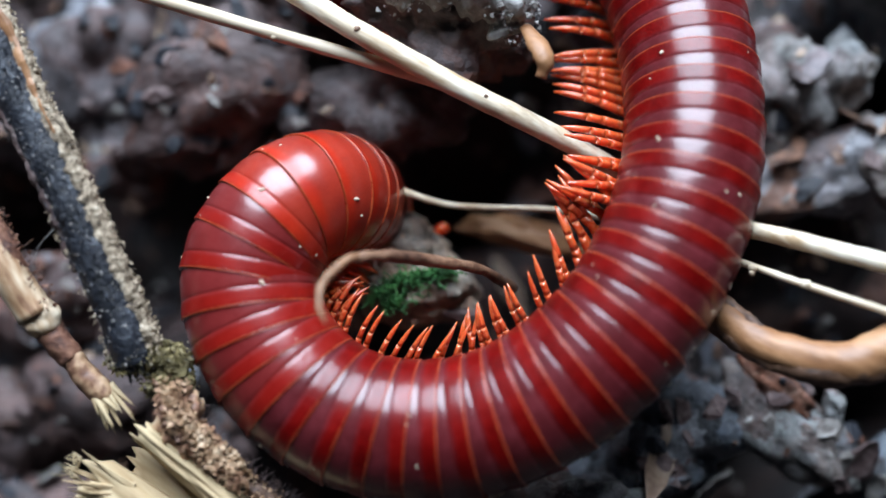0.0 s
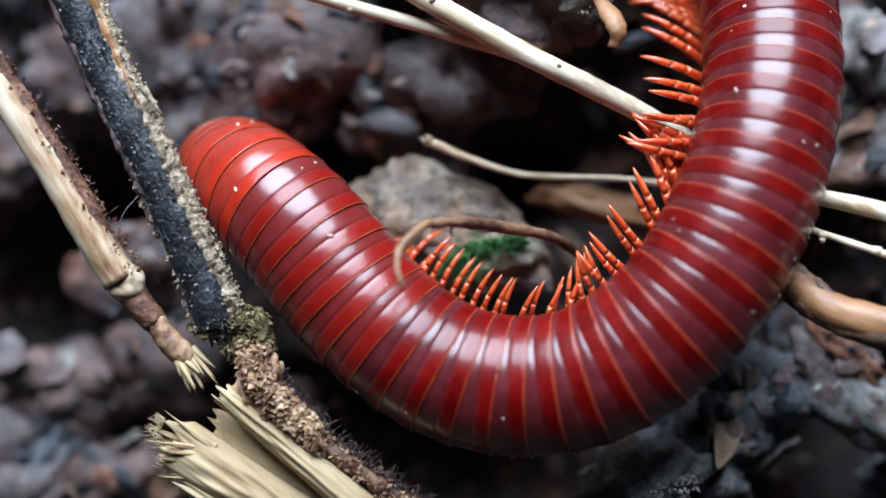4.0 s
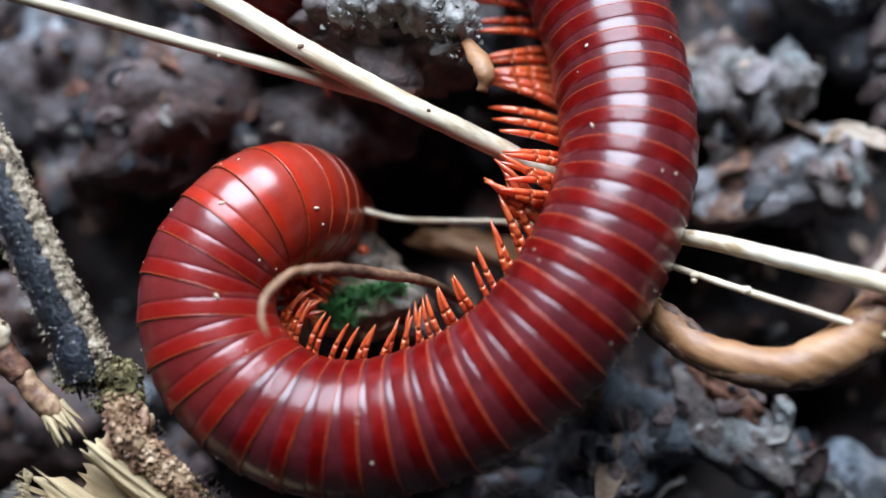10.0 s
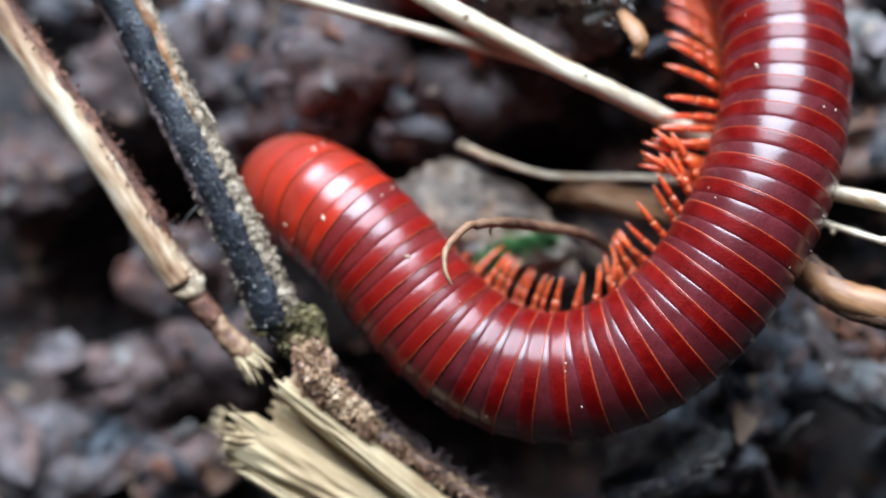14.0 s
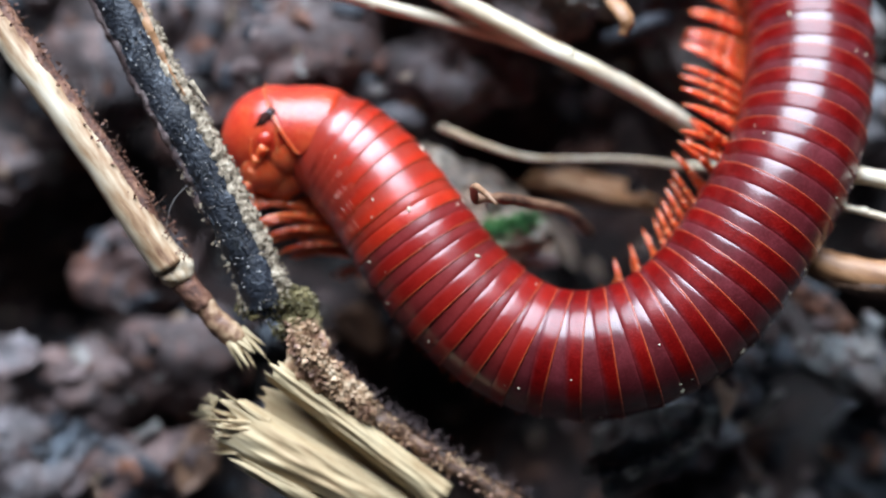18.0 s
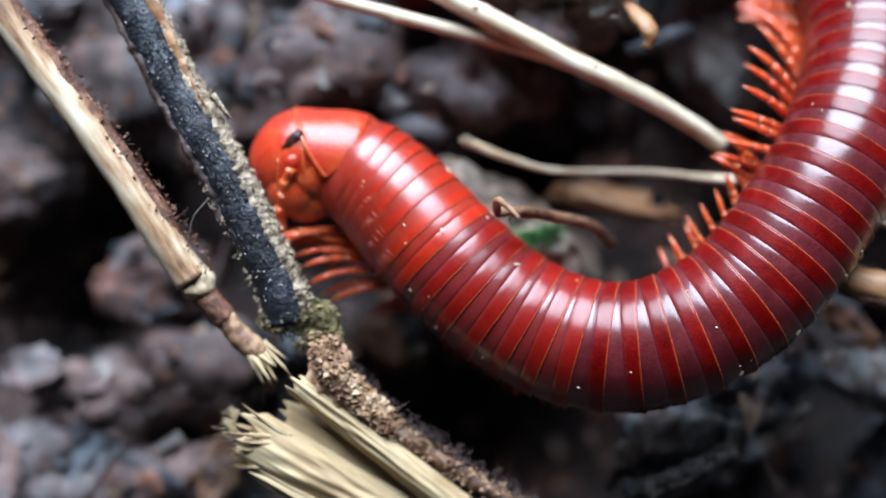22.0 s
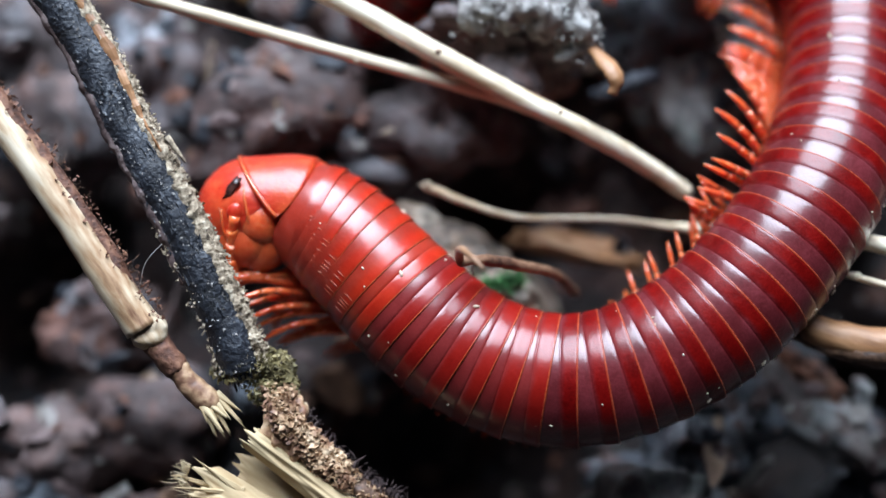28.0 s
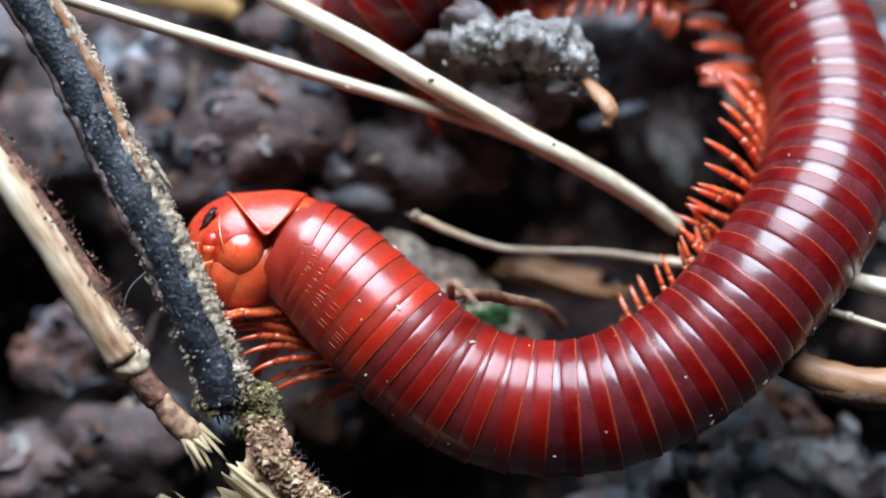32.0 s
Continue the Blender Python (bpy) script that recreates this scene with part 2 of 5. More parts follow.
M_BARK_PALE = shade("bark_pale", [(0.05, 0.034, 0.022), (0.21, 0.155, 0.10), (0.40, 0.32, 0.225), (0.53, 0.45, 0.34)], 1.4, 0.75, 0.9, 4, spread=0.22, bump_scale=1.5)
M_BARK_PURPLE = shade("bark_purple", [(0.03, 0.018, 0.018), (0.09, 0.055, 0.052), (0.20, 0.15, 0.14)], 0.7, 0.7, 0.8, 4, spread=0.24, bump_scale=1.5)
M_WOOD_PALE = shade("wood_pale", [(0.15, 0.065, 0.032), (0.36, 0.215, 0.115), (0.53, 0.40, 0.265), (0.64, 0.54, 0.40)], 0.45, 0.6, 0.5, 4, along=-56, spread=0.17)
M_WOOD_YELLOW = shade("wood_yellow", [(0.25, 0.155, 0.075), (0.36, 0.255, 0.135), (0.43, 0.33, 0.19), (0.49, 0.39, 0.25)], 0.6, 0.7, 0.3, 5, along=-38, spread=0.22, bump_scale=0.7)
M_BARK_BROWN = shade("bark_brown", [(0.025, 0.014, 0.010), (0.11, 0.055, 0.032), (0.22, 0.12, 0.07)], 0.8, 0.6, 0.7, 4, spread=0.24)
M_BARK_RED = shade("bark_red_brown", [(0.035, 0.014, 0.010), (0.13, 0.052, 0.030), (0.27, 0.13, 0.075)], 0.8, 0.7, 0.8, 4, spread=0.22, bump_scale=1.5)
M_STUB = shade("stub_orange", [(0.06, 0.026, 0.018), (0.19, 0.09, 0.05), (0.40, 0.25, 0.14), (0.52, 0.40, 0.27)], 0.55, 0.6, 0.7, 5, spread=0.22)
M_TUFT = shade("tuft_olive", [(0.04, 0.03, 0.012), (0.14, 0.11, 0.04), (0.28, 0.22, 0.10)], 1.2, 0.7, 0.5, 3, spread=0.22)
M_TWIG_TAN = shade("twig_tan", [(0.05, 0.022, 0.012), (0.20, 0.088, 0.036), (0.36, 0.18, 0.082), (0.44, 0.26, 0.14)], 0.4, 0.5, 0.7, 6, along=-25, spread=0.28)
M_TENDRIL = shade("tendril_brown", [(0.045, 0.020, 0.012), (0.14, 0.068, 0.038), (0.28, 0.16, 0.095)], 0.6, 0.5, 0.5, 5, spread=0.2)
M_TENDRIL_TIP = shade("tendril_tip", [(0.10, 0.045, 0.022), (0.26, 0.135, 0.070), (0.38, 0.23, 0.14)], 0.6, 0.5, 0.3, 5, spread=0.22)
M_MOSS = shade("moss", [(0.010, 0.04, 0.012), (0.03, 0.13, 0.03), (0.07, 0.22, 0.05)], 1.2, 0.6, 0.6, 3, spread=0.22)
M_LEAF = shade("leaf_dead", [(0.10, 0.055, 0.035), (0.24, 0.16, 0.11), (0.38, 0.31, 0.24)], 0.4, 0.55, 0.5, 5, spread=0.22, coat=0.1)
M_LEAF_YELLOW = shade("leaf_ochre", [(0.30, 0.16, 0.05), (0.48, 0.30, 0.12)], 0.4, 0.5, 0.4, 5, spread=0.22)
M_LICHEN = shade("lichen_grey", [(0.08, 0.065, 0.055), (0.20, 0.18, 0.165), (0.36, 0.35, 0.33)], 0.9, 0.6, 0.9, 3, spread=0.22, bump_scale=2)
M_MITE = shade("mite_cream", [(0.38, 0.28, 0.19), (0.60, 0.50, 0.38)], 3.0, 0.5, 0.3, 3, spread=0.2)


# ---- builders ----
def part(name, bm, material, parent=None, label="", smooth=True):
    """Links a bmesh in millimetres as one mesh object, under a thing or a part."""
    me = bpy.data.meshes.new(name)
    bm.to_mesh(me)
    bm.free()
    me.transform(Matrix.Scale(MM, 4))
    for m in material if isinstance(material, (list, tuple)) else [material]:
        me.materials.append(m)
    for p in me.polygons:
        p.use_smooth = smooth
    ob = new(name, me)
    if parent is not None:
        ob.parent = parent
    if label:
        ob["label"] = label
    return ob


def thing(name, at=(0, 0, 0)):
    ob = new(name)
    ob.empty_display_size = 0.001
    ob.location = Vector(at) * MM
    return ob


def curve_points(ctrl, n=8):
    """Catmull-Rom through the control points (any width of tuple)."""
    c = [Vector(p) for p in ctrl]
    c = [2 * c[0] - c[1], *c, 2 * c[-1] - c[-2]]
    out = []
    for i in range(1, len(c) - 2):
        p, q, r, s = c[i - 1:i + 3]
        for k in range(n):
            u = k / n
            out.append(0.5 * (2 * q + (r - p) * u + (2 * p - 5 * q + 4 * r - s) * u * u + (3 * q - p - 3 * r + s) * u ** 3))
    out.append(c[-2])
    return out


def tube(ctrl, seg=14, n=8, rough=0.0, freq=1.0, seed=0.0, flat=1.0, bm=None, closed=True):
    """A tube through (x, y, z, radius) control points, with an uneven skin."""
    bm = bm or bmesh.new()
    pts = curve_points([Vector((*p[:3], p[3])) for p in ctrl], n)
    rings = []
    side = None
    for i, p in enumerate(pts):
        a, b = pts[max(0, i - 1)], pts[min(len(pts) - 1, i + 1)]
        t = Vector(b[:3]) - Vector(a[:3])
        t.normalize()
        if side is None:
            side = t.orthogonal().normalized()
        side = (side - t * side.dot(t)).normalized()
        up = t.cross(side)
        ring = []
        for k in range(seg):
            an = 2 * math.pi * k / seg
            d = side * math.cos(an) + up * math.sin(an) * flat
            r = max(p[3], 0.01)
            q = Vector(p[:3]) + d * r
            if rough:
                q += d * rough * (noise.noise(q * freq + Vector((seed, 0, 0))) + 0.5 * noise.noise(q * freq * 2.7 + Vector((0, seed, 0))))
            ring.append(bm.verts.new(q))
        rings.append(ring)
    for r0, r1 in zip(rings, rings[1:]):
        for k in range(seg):
            bm.faces.new((r0[k], r0[(k + 1) % seg], r1[(k + 1) % seg], r1[k]))
    if closed:
        bm.faces.new(rings[0][::-1])
        bm.faces.new(rings[-1])
    bmesh.ops.recalc_face_normals(bm, faces=bm.faces[:])
    return bm


def clod_mesh(size, seed, rough=0.35, freq=1.0, detail=4):
    """A crumbly lump: broken facets, cracks and grit on an uneven ball."""
    bm = bmesh.new()
    bmesh.ops.create_icosphere(bm, subdivisions=detail, radius=1.0)
    o = Vector((seed * 7.3, seed * 3.1, seed * 5.7))
    for v in bm.verts:
        d = v.co.normalized()
        dist = noise.voronoi(d * 1.25 * freq + o)[0]
        fine = noise.voronoi(d * 3.4 * freq + o)[0]
        plate = noise.cell(noise.voronoi(d * 2.1 * freq + o)[1][0] * 31.0)
        k = 1 + rough * 0.2 * plate + rough * (0.9 * noise.noise(d * 1.1 * freq + o) - 1.0 * dist[0] + 0.55 * min(0.5, dist[1] - dist[0]) - 0.16 * fine[0] + 0.20 * noise.turbulence(d * 5 * freq + o, 4, False) + 0.12 * noise.noise(d * 19 * freq + o)) + 0.5 * rough
        v.co = Vector((d.x * size[0], d.y * size[1], d.z * size[2])) * k
    return bm


def clod(name, at, size, material, seed, label, turn=(0, 0, 0), rough=0.35, freq=1.0, detail=4, group=""):
    ob = part(name, clod_mesh(size, seed, rough, freq, detail), material)
    ob.location = Vector(at) * MM
    ob.rotation_euler = [radians(a) for a in turn]
    return tagged(ob, label, "soil lump" if "clod" in name else "stone" if "stone" in name else "bark", group)


def sliver_mesh(p0, p1, w0, w1, thick, up=(0, 0, 1), rag=0.0, seed=0, n=10, bow=0.0, m=5, rib=1.0):
    """A flat splinter of wood from p0 to p1 with a ragged far end and a ribbed face."""
    rnd = random.Random(seed)
    p0, p1 = Vector(p0), Vector(p1)
    t = (p1 - p0).normalized()
    s = t.cross(Vector(up)).normalized()
    u = s.cross(t)
    bm = bmesh.new()
    cols = []
    ends = [rag * (noise.noise(Vector((j / m * 4.5, seed, 0))) * 1.2 + 0.55 * noise.noise(Vector((j / m * 14, 0, seed))) - 0.3) for j in range(m + 1)]
    ribs = [rib * (0.25 * noise.noise(Vector((j * 0.55, seed * 2.0, 4))) + rnd.uniform(-0.07, 0.07)) for j in range(m + 1)]
    for i in range(n + 1):
        f = i / n
        top, low = [], []
        for j in range(m + 1):
            g = j / m * 2 - 1
            wd = w0 + (w1 - w0) * f
            ff = f * (1 + ends[j])
            c = p0 + (p1 - p0) * ff + s * g * wd / 2 + u * (bow * math.sin(f * math.pi) + thick * (0.75 * (1 - abs(g) ** 3) + ribs[j] * 0.6 + 0.25 * noise.noise(Vector((f * 5, g * 3, seed)))))
            top.append(bm.verts.new(c))
            low.append(bm.verts.new(c - u * thick * (1.0 if abs(g) < 0.99 else 0.7) * (1 - 0.75 * f ** 4)))
        cols.append((top, low))
    for (t0, l0), (t1, l1) in zip(cols, cols[1:]):
        for j in range(m):
            bm.faces.new((t0[j], t0[j + 1], t1[j + 1], t1[j]))
            bm.faces.new((l0[j + 1], l0[j], l1[j], l1[j + 1]))
        bm.faces.new((l0[0], t0[0], t1[0], l1[0]))
        bm.faces.new((t0[m], l0[m], l1[m], t1[m]))
    for top, low in (cols[0], cols[-1]):
        for j in range(m):
            bm.faces.new((top[j], low[j], low[j + 1], top[j + 1]))
    bmesh.ops.recalc_face_normals(bm, faces=bm.faces[:])
    return bm


def fibres_mesh(along, count, length, radius, seed, toward=None, spread=1.0):
    """Loose hair-thin fibres that stand off a line of points; joined, too fine to count."""
    rnd = random.Random(seed)
    bm = bmesh.new()
    for _ in range(count):
        i = rnd.randrange(len(along) - 1)
        p = Vector(along[i]).lerp(Vector(along[i + 1]), rnd.random())
        d = Vector((rnd.gauss(0, 1), rnd.gauss(0, 1), rnd.gauss(0.2, 1))).normalized() * spread
        if toward:
            d = (d * 0.6 + Vector(toward)).normalized()
        ln = length * rnd.uniform(0.4, 1.2)
        q = p + d * ln * 0.55 + Vector((rnd.gauss(0, 1), rnd.gauss(0, 1), rnd.gauss(0, 1))) * ln * 0.15
        r = p + d * ln + Vector((rnd.gauss(0, 1), rnd.gauss(0, 1), rnd.gauss(0, 1))) * ln * 0.2
        tube([(*p, radius), (*q, radius * 0.7), (*r, radius * 0.25)], 4, 2, bm=bm)
    return bm


def flakes_mesh(along, count, size, seed, off=0.6, normal=None, run=0.0):
    """Crumbs of bark clinging to a line of points; joined, too fine to count."""
    rnd = random.Random(seed)
    verts, faces = [], []
    for _ in range(count):
        i = rnd.randrange(len(along) - 1)
        p = Vector(along[i]).lerp(Vector(along[i + 1]), rnd.random())
        d = Vector((rnd.gauss(0, 1), rnd.gauss(0, 1), rnd.gauss(0, 1))).normalized()
        if normal:
            d = (d * 0.8 + Vector(normal)).normalized()
        p = p + d * off * rnd.uniform(0.75, 1.1)
        s = size * rnd.uniform(0.4, 1.4)
        base = len(verts)
        for k in range(6):
            v = Vector((rnd.uniform(-1, 1), rnd.uniform(-1, 1), rnd.uniform(-0.7, 0.7))) * s
            if run:  # drawn out along the line
                g = (Vector(along[i + 1]) - Vector(along[i])).normalized()
                v += g * v.dot(g) * run
            verts.append(p + v)
        for f in ((0, 1, 2), (0, 2, 3), (0, 3, 4), (0, 4, 1), (5, 2, 1), (5, 3, 2), (5, 4, 3), (5, 1, 4)):
            faces.append([base + j for j in f])
    bm = bmesh.new()
    vs = [bm.verts.new(v) for v in verts]
    for f in faces:
        bm.faces.new([vs[j] for j in f])
    bmesh.ops.recalc_face_normals(bm, faces=bm.faces[:])
    return bm


# ---- ground: one sheet to the horizon ----
def ground_height(x, y):
    p = Vector((x * 0.11, y * 0.11, 0.7))
    near = 1 / (1 + (x * x + y * y) / 12000)
    h = 2.4 * noise.noise(p) + 1.3 * noise.noise(p * 2.6) + 0.4 * noise.noise(p * 6.1) + 0.12 * noise.noise(p * 14)
    hollow = 0.0
    for cx, cy, r, d in ((3.5, 4.6, 4.0, 8), (-9.5, 3.6, 4.2, 8), (1.0, -10.8, 6.5, 14), (20.0, -6.5, 4.0, 8), (-19.5, 2.5, 3.5, 7), (16.5, 1.0, 3.0, 6), (-7.5, 14.5, 4.0, 7), (14.0, 14.0, 3.0, 6), (-21.8, -2.2, 3.4, 8), (24.1, -5.7, 2.6, 8), (24.7, 9.8, 2.4, 7), (19.2, 7.3, 1.8, 5), (16.9, -8.5, 1.4, 6)):
        hollow += d * math.exp(-((x - cx) ** 2 + (y - cy) ** 2) / (r * r))
    return -5.5 - 3.5 * min(1.0, max(0.0, (-9 - x) / 4)) + h * (0.4 + 0.6 * near) - hollow


def build_ground():
    n = 220
    bm = bmesh.new()
    axis = []
    for i in range(n + 1):
        u = i / n * 2 - 1
        axis.append(math.copysign(34 * abs(u) + 1.4e6 * max(0, abs(u) - 0.8) ** 2.2, u))
    rows = [[bm.verts.new((x, y, ground_height(x, y))) for x in axis] for y in axis]
    for a, b in zip(rows, rows[1:]):
        for i in range(n):
            bm.faces.new((a[i], a[i + 1], b[i + 1], b[i]))
    return tagged(part("ground", bm, M_SOIL_SHADED), "crumbly forest soil with grey and rusty crumbs, coloured darker to imitate shade", "ground", kind="structure")


build_ground()


# ---- soil lumps, stones and bark of the litter ----
def litter():
    G, R, D = M_CLOD_GREY, M_CLOD_RED, M_CLOD_DARK
    pale = crumble("stone_pale", [(0.23, 0.23, 0.24), (0.17, 0.19, 0.175), MAUVE, (0.27, 0.26, 0.25), UMBER, (0.20, 0.16, 0.14), BLUEGREY], 0.9, 0.6)
    plate = crumble("bark_mauve", [MAUVE, (0.24, 0.17, 0.16), UMBER, PALE, MAUVE, TAN, RUST], 0.6, 0.65)
    clod("stone", (18.91, 9.17, -1.80), (1.9, 2.5, 1.8), pale, 1, "pale greenish-grey lumpy stone in the soil", rough=0.45)
    clod("stone", (21.66, 9.93, -2.40), (1.5, 1.9, 1.6), pale, 2, "small pale grey crumbly stone in the soil", (0, 0, -20), rough=0.5)
    clod("stone", (27.5, 12.5, -3.4), (2.2, 2.6, 1.8), G, 71, "blue-grey crumbly stone in the soil", rough=0.5)
    clod("bark_chunk", (20.91, 5.31, -2.40), (4.2, 1.9, 1.5), plate, 3, "mauve-brown rotten bark plate lying in the soil", (8, -6, 17), rough=0.36)
    clod("bark_chunk", (23.55, 5.69, -2.00), (1.5, 2.1, 1.5), pale, 4, "fluted grey end of a rotten bark piece", (0, 0, 12), rough=0.4)
    clod("bark_chunk", (28.0, 0.0, -4.2), (3.0, 2.6, 1.8), R, 72, "rusty rotten bark lump in shade", rough=0.4)
    clod("clod", (13.20, -6.89, -1.80), (3.2, 3.0, 2.6), D, 5, "dark blue-grey lump of damp soil", rough=0.45)
    clod("clod", (17.6, -4.6, -4.6), (2.6, 2.2, 2.2), D, 6, "dark wet soil lump beside the tan twig", rough=0.45)
    clod("clod", (10.6, -10.2, -2.2), (3.2, 2.0, 2.2), D, 7, "dark damp soil lump with pale grit", rough=0.5)
    clod("bark_chunk", (19.07, -6.70, -1.40), (3.8, 1.7, 1.0), pale, 8, "whitish flaking bark piece on the soil", (-14, 8, -36), rough=0.34)
    clod("bark_chunk", (18.18, -4.79, -0.90), (1.9, 0.8, 0.7), M_BARK_RUST, 9, "rusty brown bark ridge on a pale flake", (0, 0, -42), rough=0.4)
    clod("clod", (8.86, -10.96, 0.60), (2.9, 1.5, 1.5), pale, 74, "pale grey gritty soil lump beside a black bark strip", (0, 0, 22), rough=0.5)
    clod("bark_chunk", (20.81, -5.63, -1.20), (0.45, 0.9, 0.6), pale, 73, "small cream bark chip", (0, 0, 10), rough=0.3)
    clod("clod", (24.0, -11.0, -5.5), (4.5, 3.5, 2.6), D, 10, "dark soil lump with grey crumbs", rough=0.4)
    clod("bark_chunk", (3.00, 10.99, 3.00), (3.7, 2.6, 3.4), R, 11, "rotten brown bark chunk with grey lichen on top", (0, 0, -15), rough=0.42, freq=1.2, detail=5)
    clod("clod", (0.4, 8.2, -0.8), (3.0, 2.4, 2.6), G, 12, "grey-brown soil lump under the straws", rough=0.45)
    clod("stone", (13.2, 9.6, -2.6), (2.3, 2.8, 1.9), pale, 75, "pale grey crumbly stone in the loop of the millipede", rough=0.45)
    clod("clod", (-3.0, 6.6, -2.6), (2.6, 2.2, 2.4), G, 13, "grey crumbly soil lump", rough=0.5)
    clod("clod", (-8.2, 8.6, -2.2), (4.4, 3.6, 2.8), R, 14, "purple-brown soil lump in shade", (0, 0, 30), rough=0.36)
    clod("clod", (-14.0, 11.0, -4.6), (3.2, 4.2, 2.6), G, 15, "pale grey and rusty crumbly soil lump", rough=0.45)
    clod("clod", (-12.2, 6.0, -4.8), (2.6, 2.2, 2.0), R, 16, "rusty brown soil crumb", rough=0.5)
    clod("clod", (-18.5, 9.0, -6.4), (3.4, 3.0, 2.2), R, 17, "dark brown soil lump", rough=0.45)
    clod("clod", (-16.4, -1.0, -5.6), (3.2, 2.4, 2.0), R, 18, "pinkish brown rotten wood lump", (0, 0, 20), rough=0.35)
    clod("clod", (-19.0, -7.4, -5.9), (3.6, 2.6, 2.2), R, 19, "rusty brown soil lump", rough=0.4)
    clod("clod", (-13.5, -6.0, -5.0), (3.4, 2.6, 2.4), R, 20, "grey-mauve soil lump below the stems", rough=0.35)
    clod("bark_chunk", (-19.5, -10.5, -5.2), (1.2, 4.0, 1.0), D, 21, "dark blue-black strip of wet bark", (0, 10, -30), rough=0.4)
    clod("clod", (-15.6, -11.6, -5.4), (3.0, 2.2, 2.0), R, 22, "rusty grey gritty soil lump", rough=0.45)
    clod("clod", (-22.5, -11.5, -5.8), (3.0, 2.8, 2.0), G, 23, "pale grey gritty soil lump", rough=0.5)
    clod("clod", (-25.5, 4.5, -8.0), (3.0, 2.6, 2.2), R, 24, "dark soil lump in shade", rough=0.4)
    clod("bark_chunk", (7.28, 2.16, -2.80), (3.2, 0.7, 0.7), M_TWIG_TAN, 26, "orange-brown rotten wood piece in shade", (0, 6, -12), rough=0.5, freq=1.4)
    clod("stone", (-0.11, 1.05, 0.45), (3.8, 2.2, 1.5), M_STONE, 27, "flat brown stone inside the curl", (0, 6, -12), rough=0.28, detail=5)
    clod("stone", (2.10, -0.89, 0.20), (2.6, 1.5, 1.6), M_STONE, 28, "dark stone patched with green moss", rough=0.35)
    clod("clod", (12.0, 13.5, -3.4), (4.0, 3.4, 2.6), D, 30, "dark soil lump behind the millipede", rough=0.4)
    clod("clod", (24.5, 15.5, -4.0), (4.0, 3.4, 3.0), D, 31, "dark grey soil lump", rough=0.45)
    clod("clod", (-22.0, 15.0, -6.2), (4.2, 3.4, 2.8), G, 32, "blurred grey soil lump", rough=0.4)
    clod("clod", (-4.0, 14.5, -4.0), (4.2, 3.2, 2.8), R, 33, "brown soil lump in deep shade", rough=0.4)
    rnd = random.Random(5)
    mats = [(G, "grey"), (R, "rusty brown"), (D, "dark")]
    for i in range(40):
        x, y = rnd.uniform(-32, 34), rnd.uniform(-22, 26)
        m, c = rnd.choice(mats)
        if ground_height(x, y) < -8.5:
            continue
        s = rnd.uniform(0.5, 1.5)
        if (x - 3) ** 2 / 220 + (y + 1) ** 2 / 90 < 1 and s > 1.0:
            s *= 0.6
        clod("clod", (x, y, ground_height(x, y) + 0.35 * s), (s * rnd.uniform(0.8, 1.4), s, s * rnd.uniform(0.6, 0.9)), m, 40 + i, "small %s crumb of soil" % c, (0, 0, rnd.uniform(0, 360)), rough=0.5, detail=3, group="soil crumbs")


litter()


def lie_of_the_land():
    """The ground and the lumps as one surface to drop small litter on."""
    verts, polys = [], []
    for ob in scene.objects:
        if ob.type == "MESH" and ob.name.split(".")[0] in ("ground", "clod", "stone", "bark_chunk"):
            m = Matrix.LocRotScale(ob.location, ob.rotation_euler, None)
            base = len(verts)
            verts += [m @ v.co for v in ob.data.vertices]
            polys += [[base + i for i in p.vertices] for p in ob.data.polygons]
    return bvhtree.BVHTree.FromPolygons(verts, polys)


LAND = lie_of_the_land()


def drop(x, y):
    """Where something let fall at x, y (millimetres) comes to rest, and the slope there."""
    hit, nor, _, _ = LAND.ray_cast(Vector((x, y, 60)) * MM, Vector((0, 0, -1)))
    return (hit / MM, nor) if hit else (Vector((x, y, -5)), Vector((0, 0, 1)))


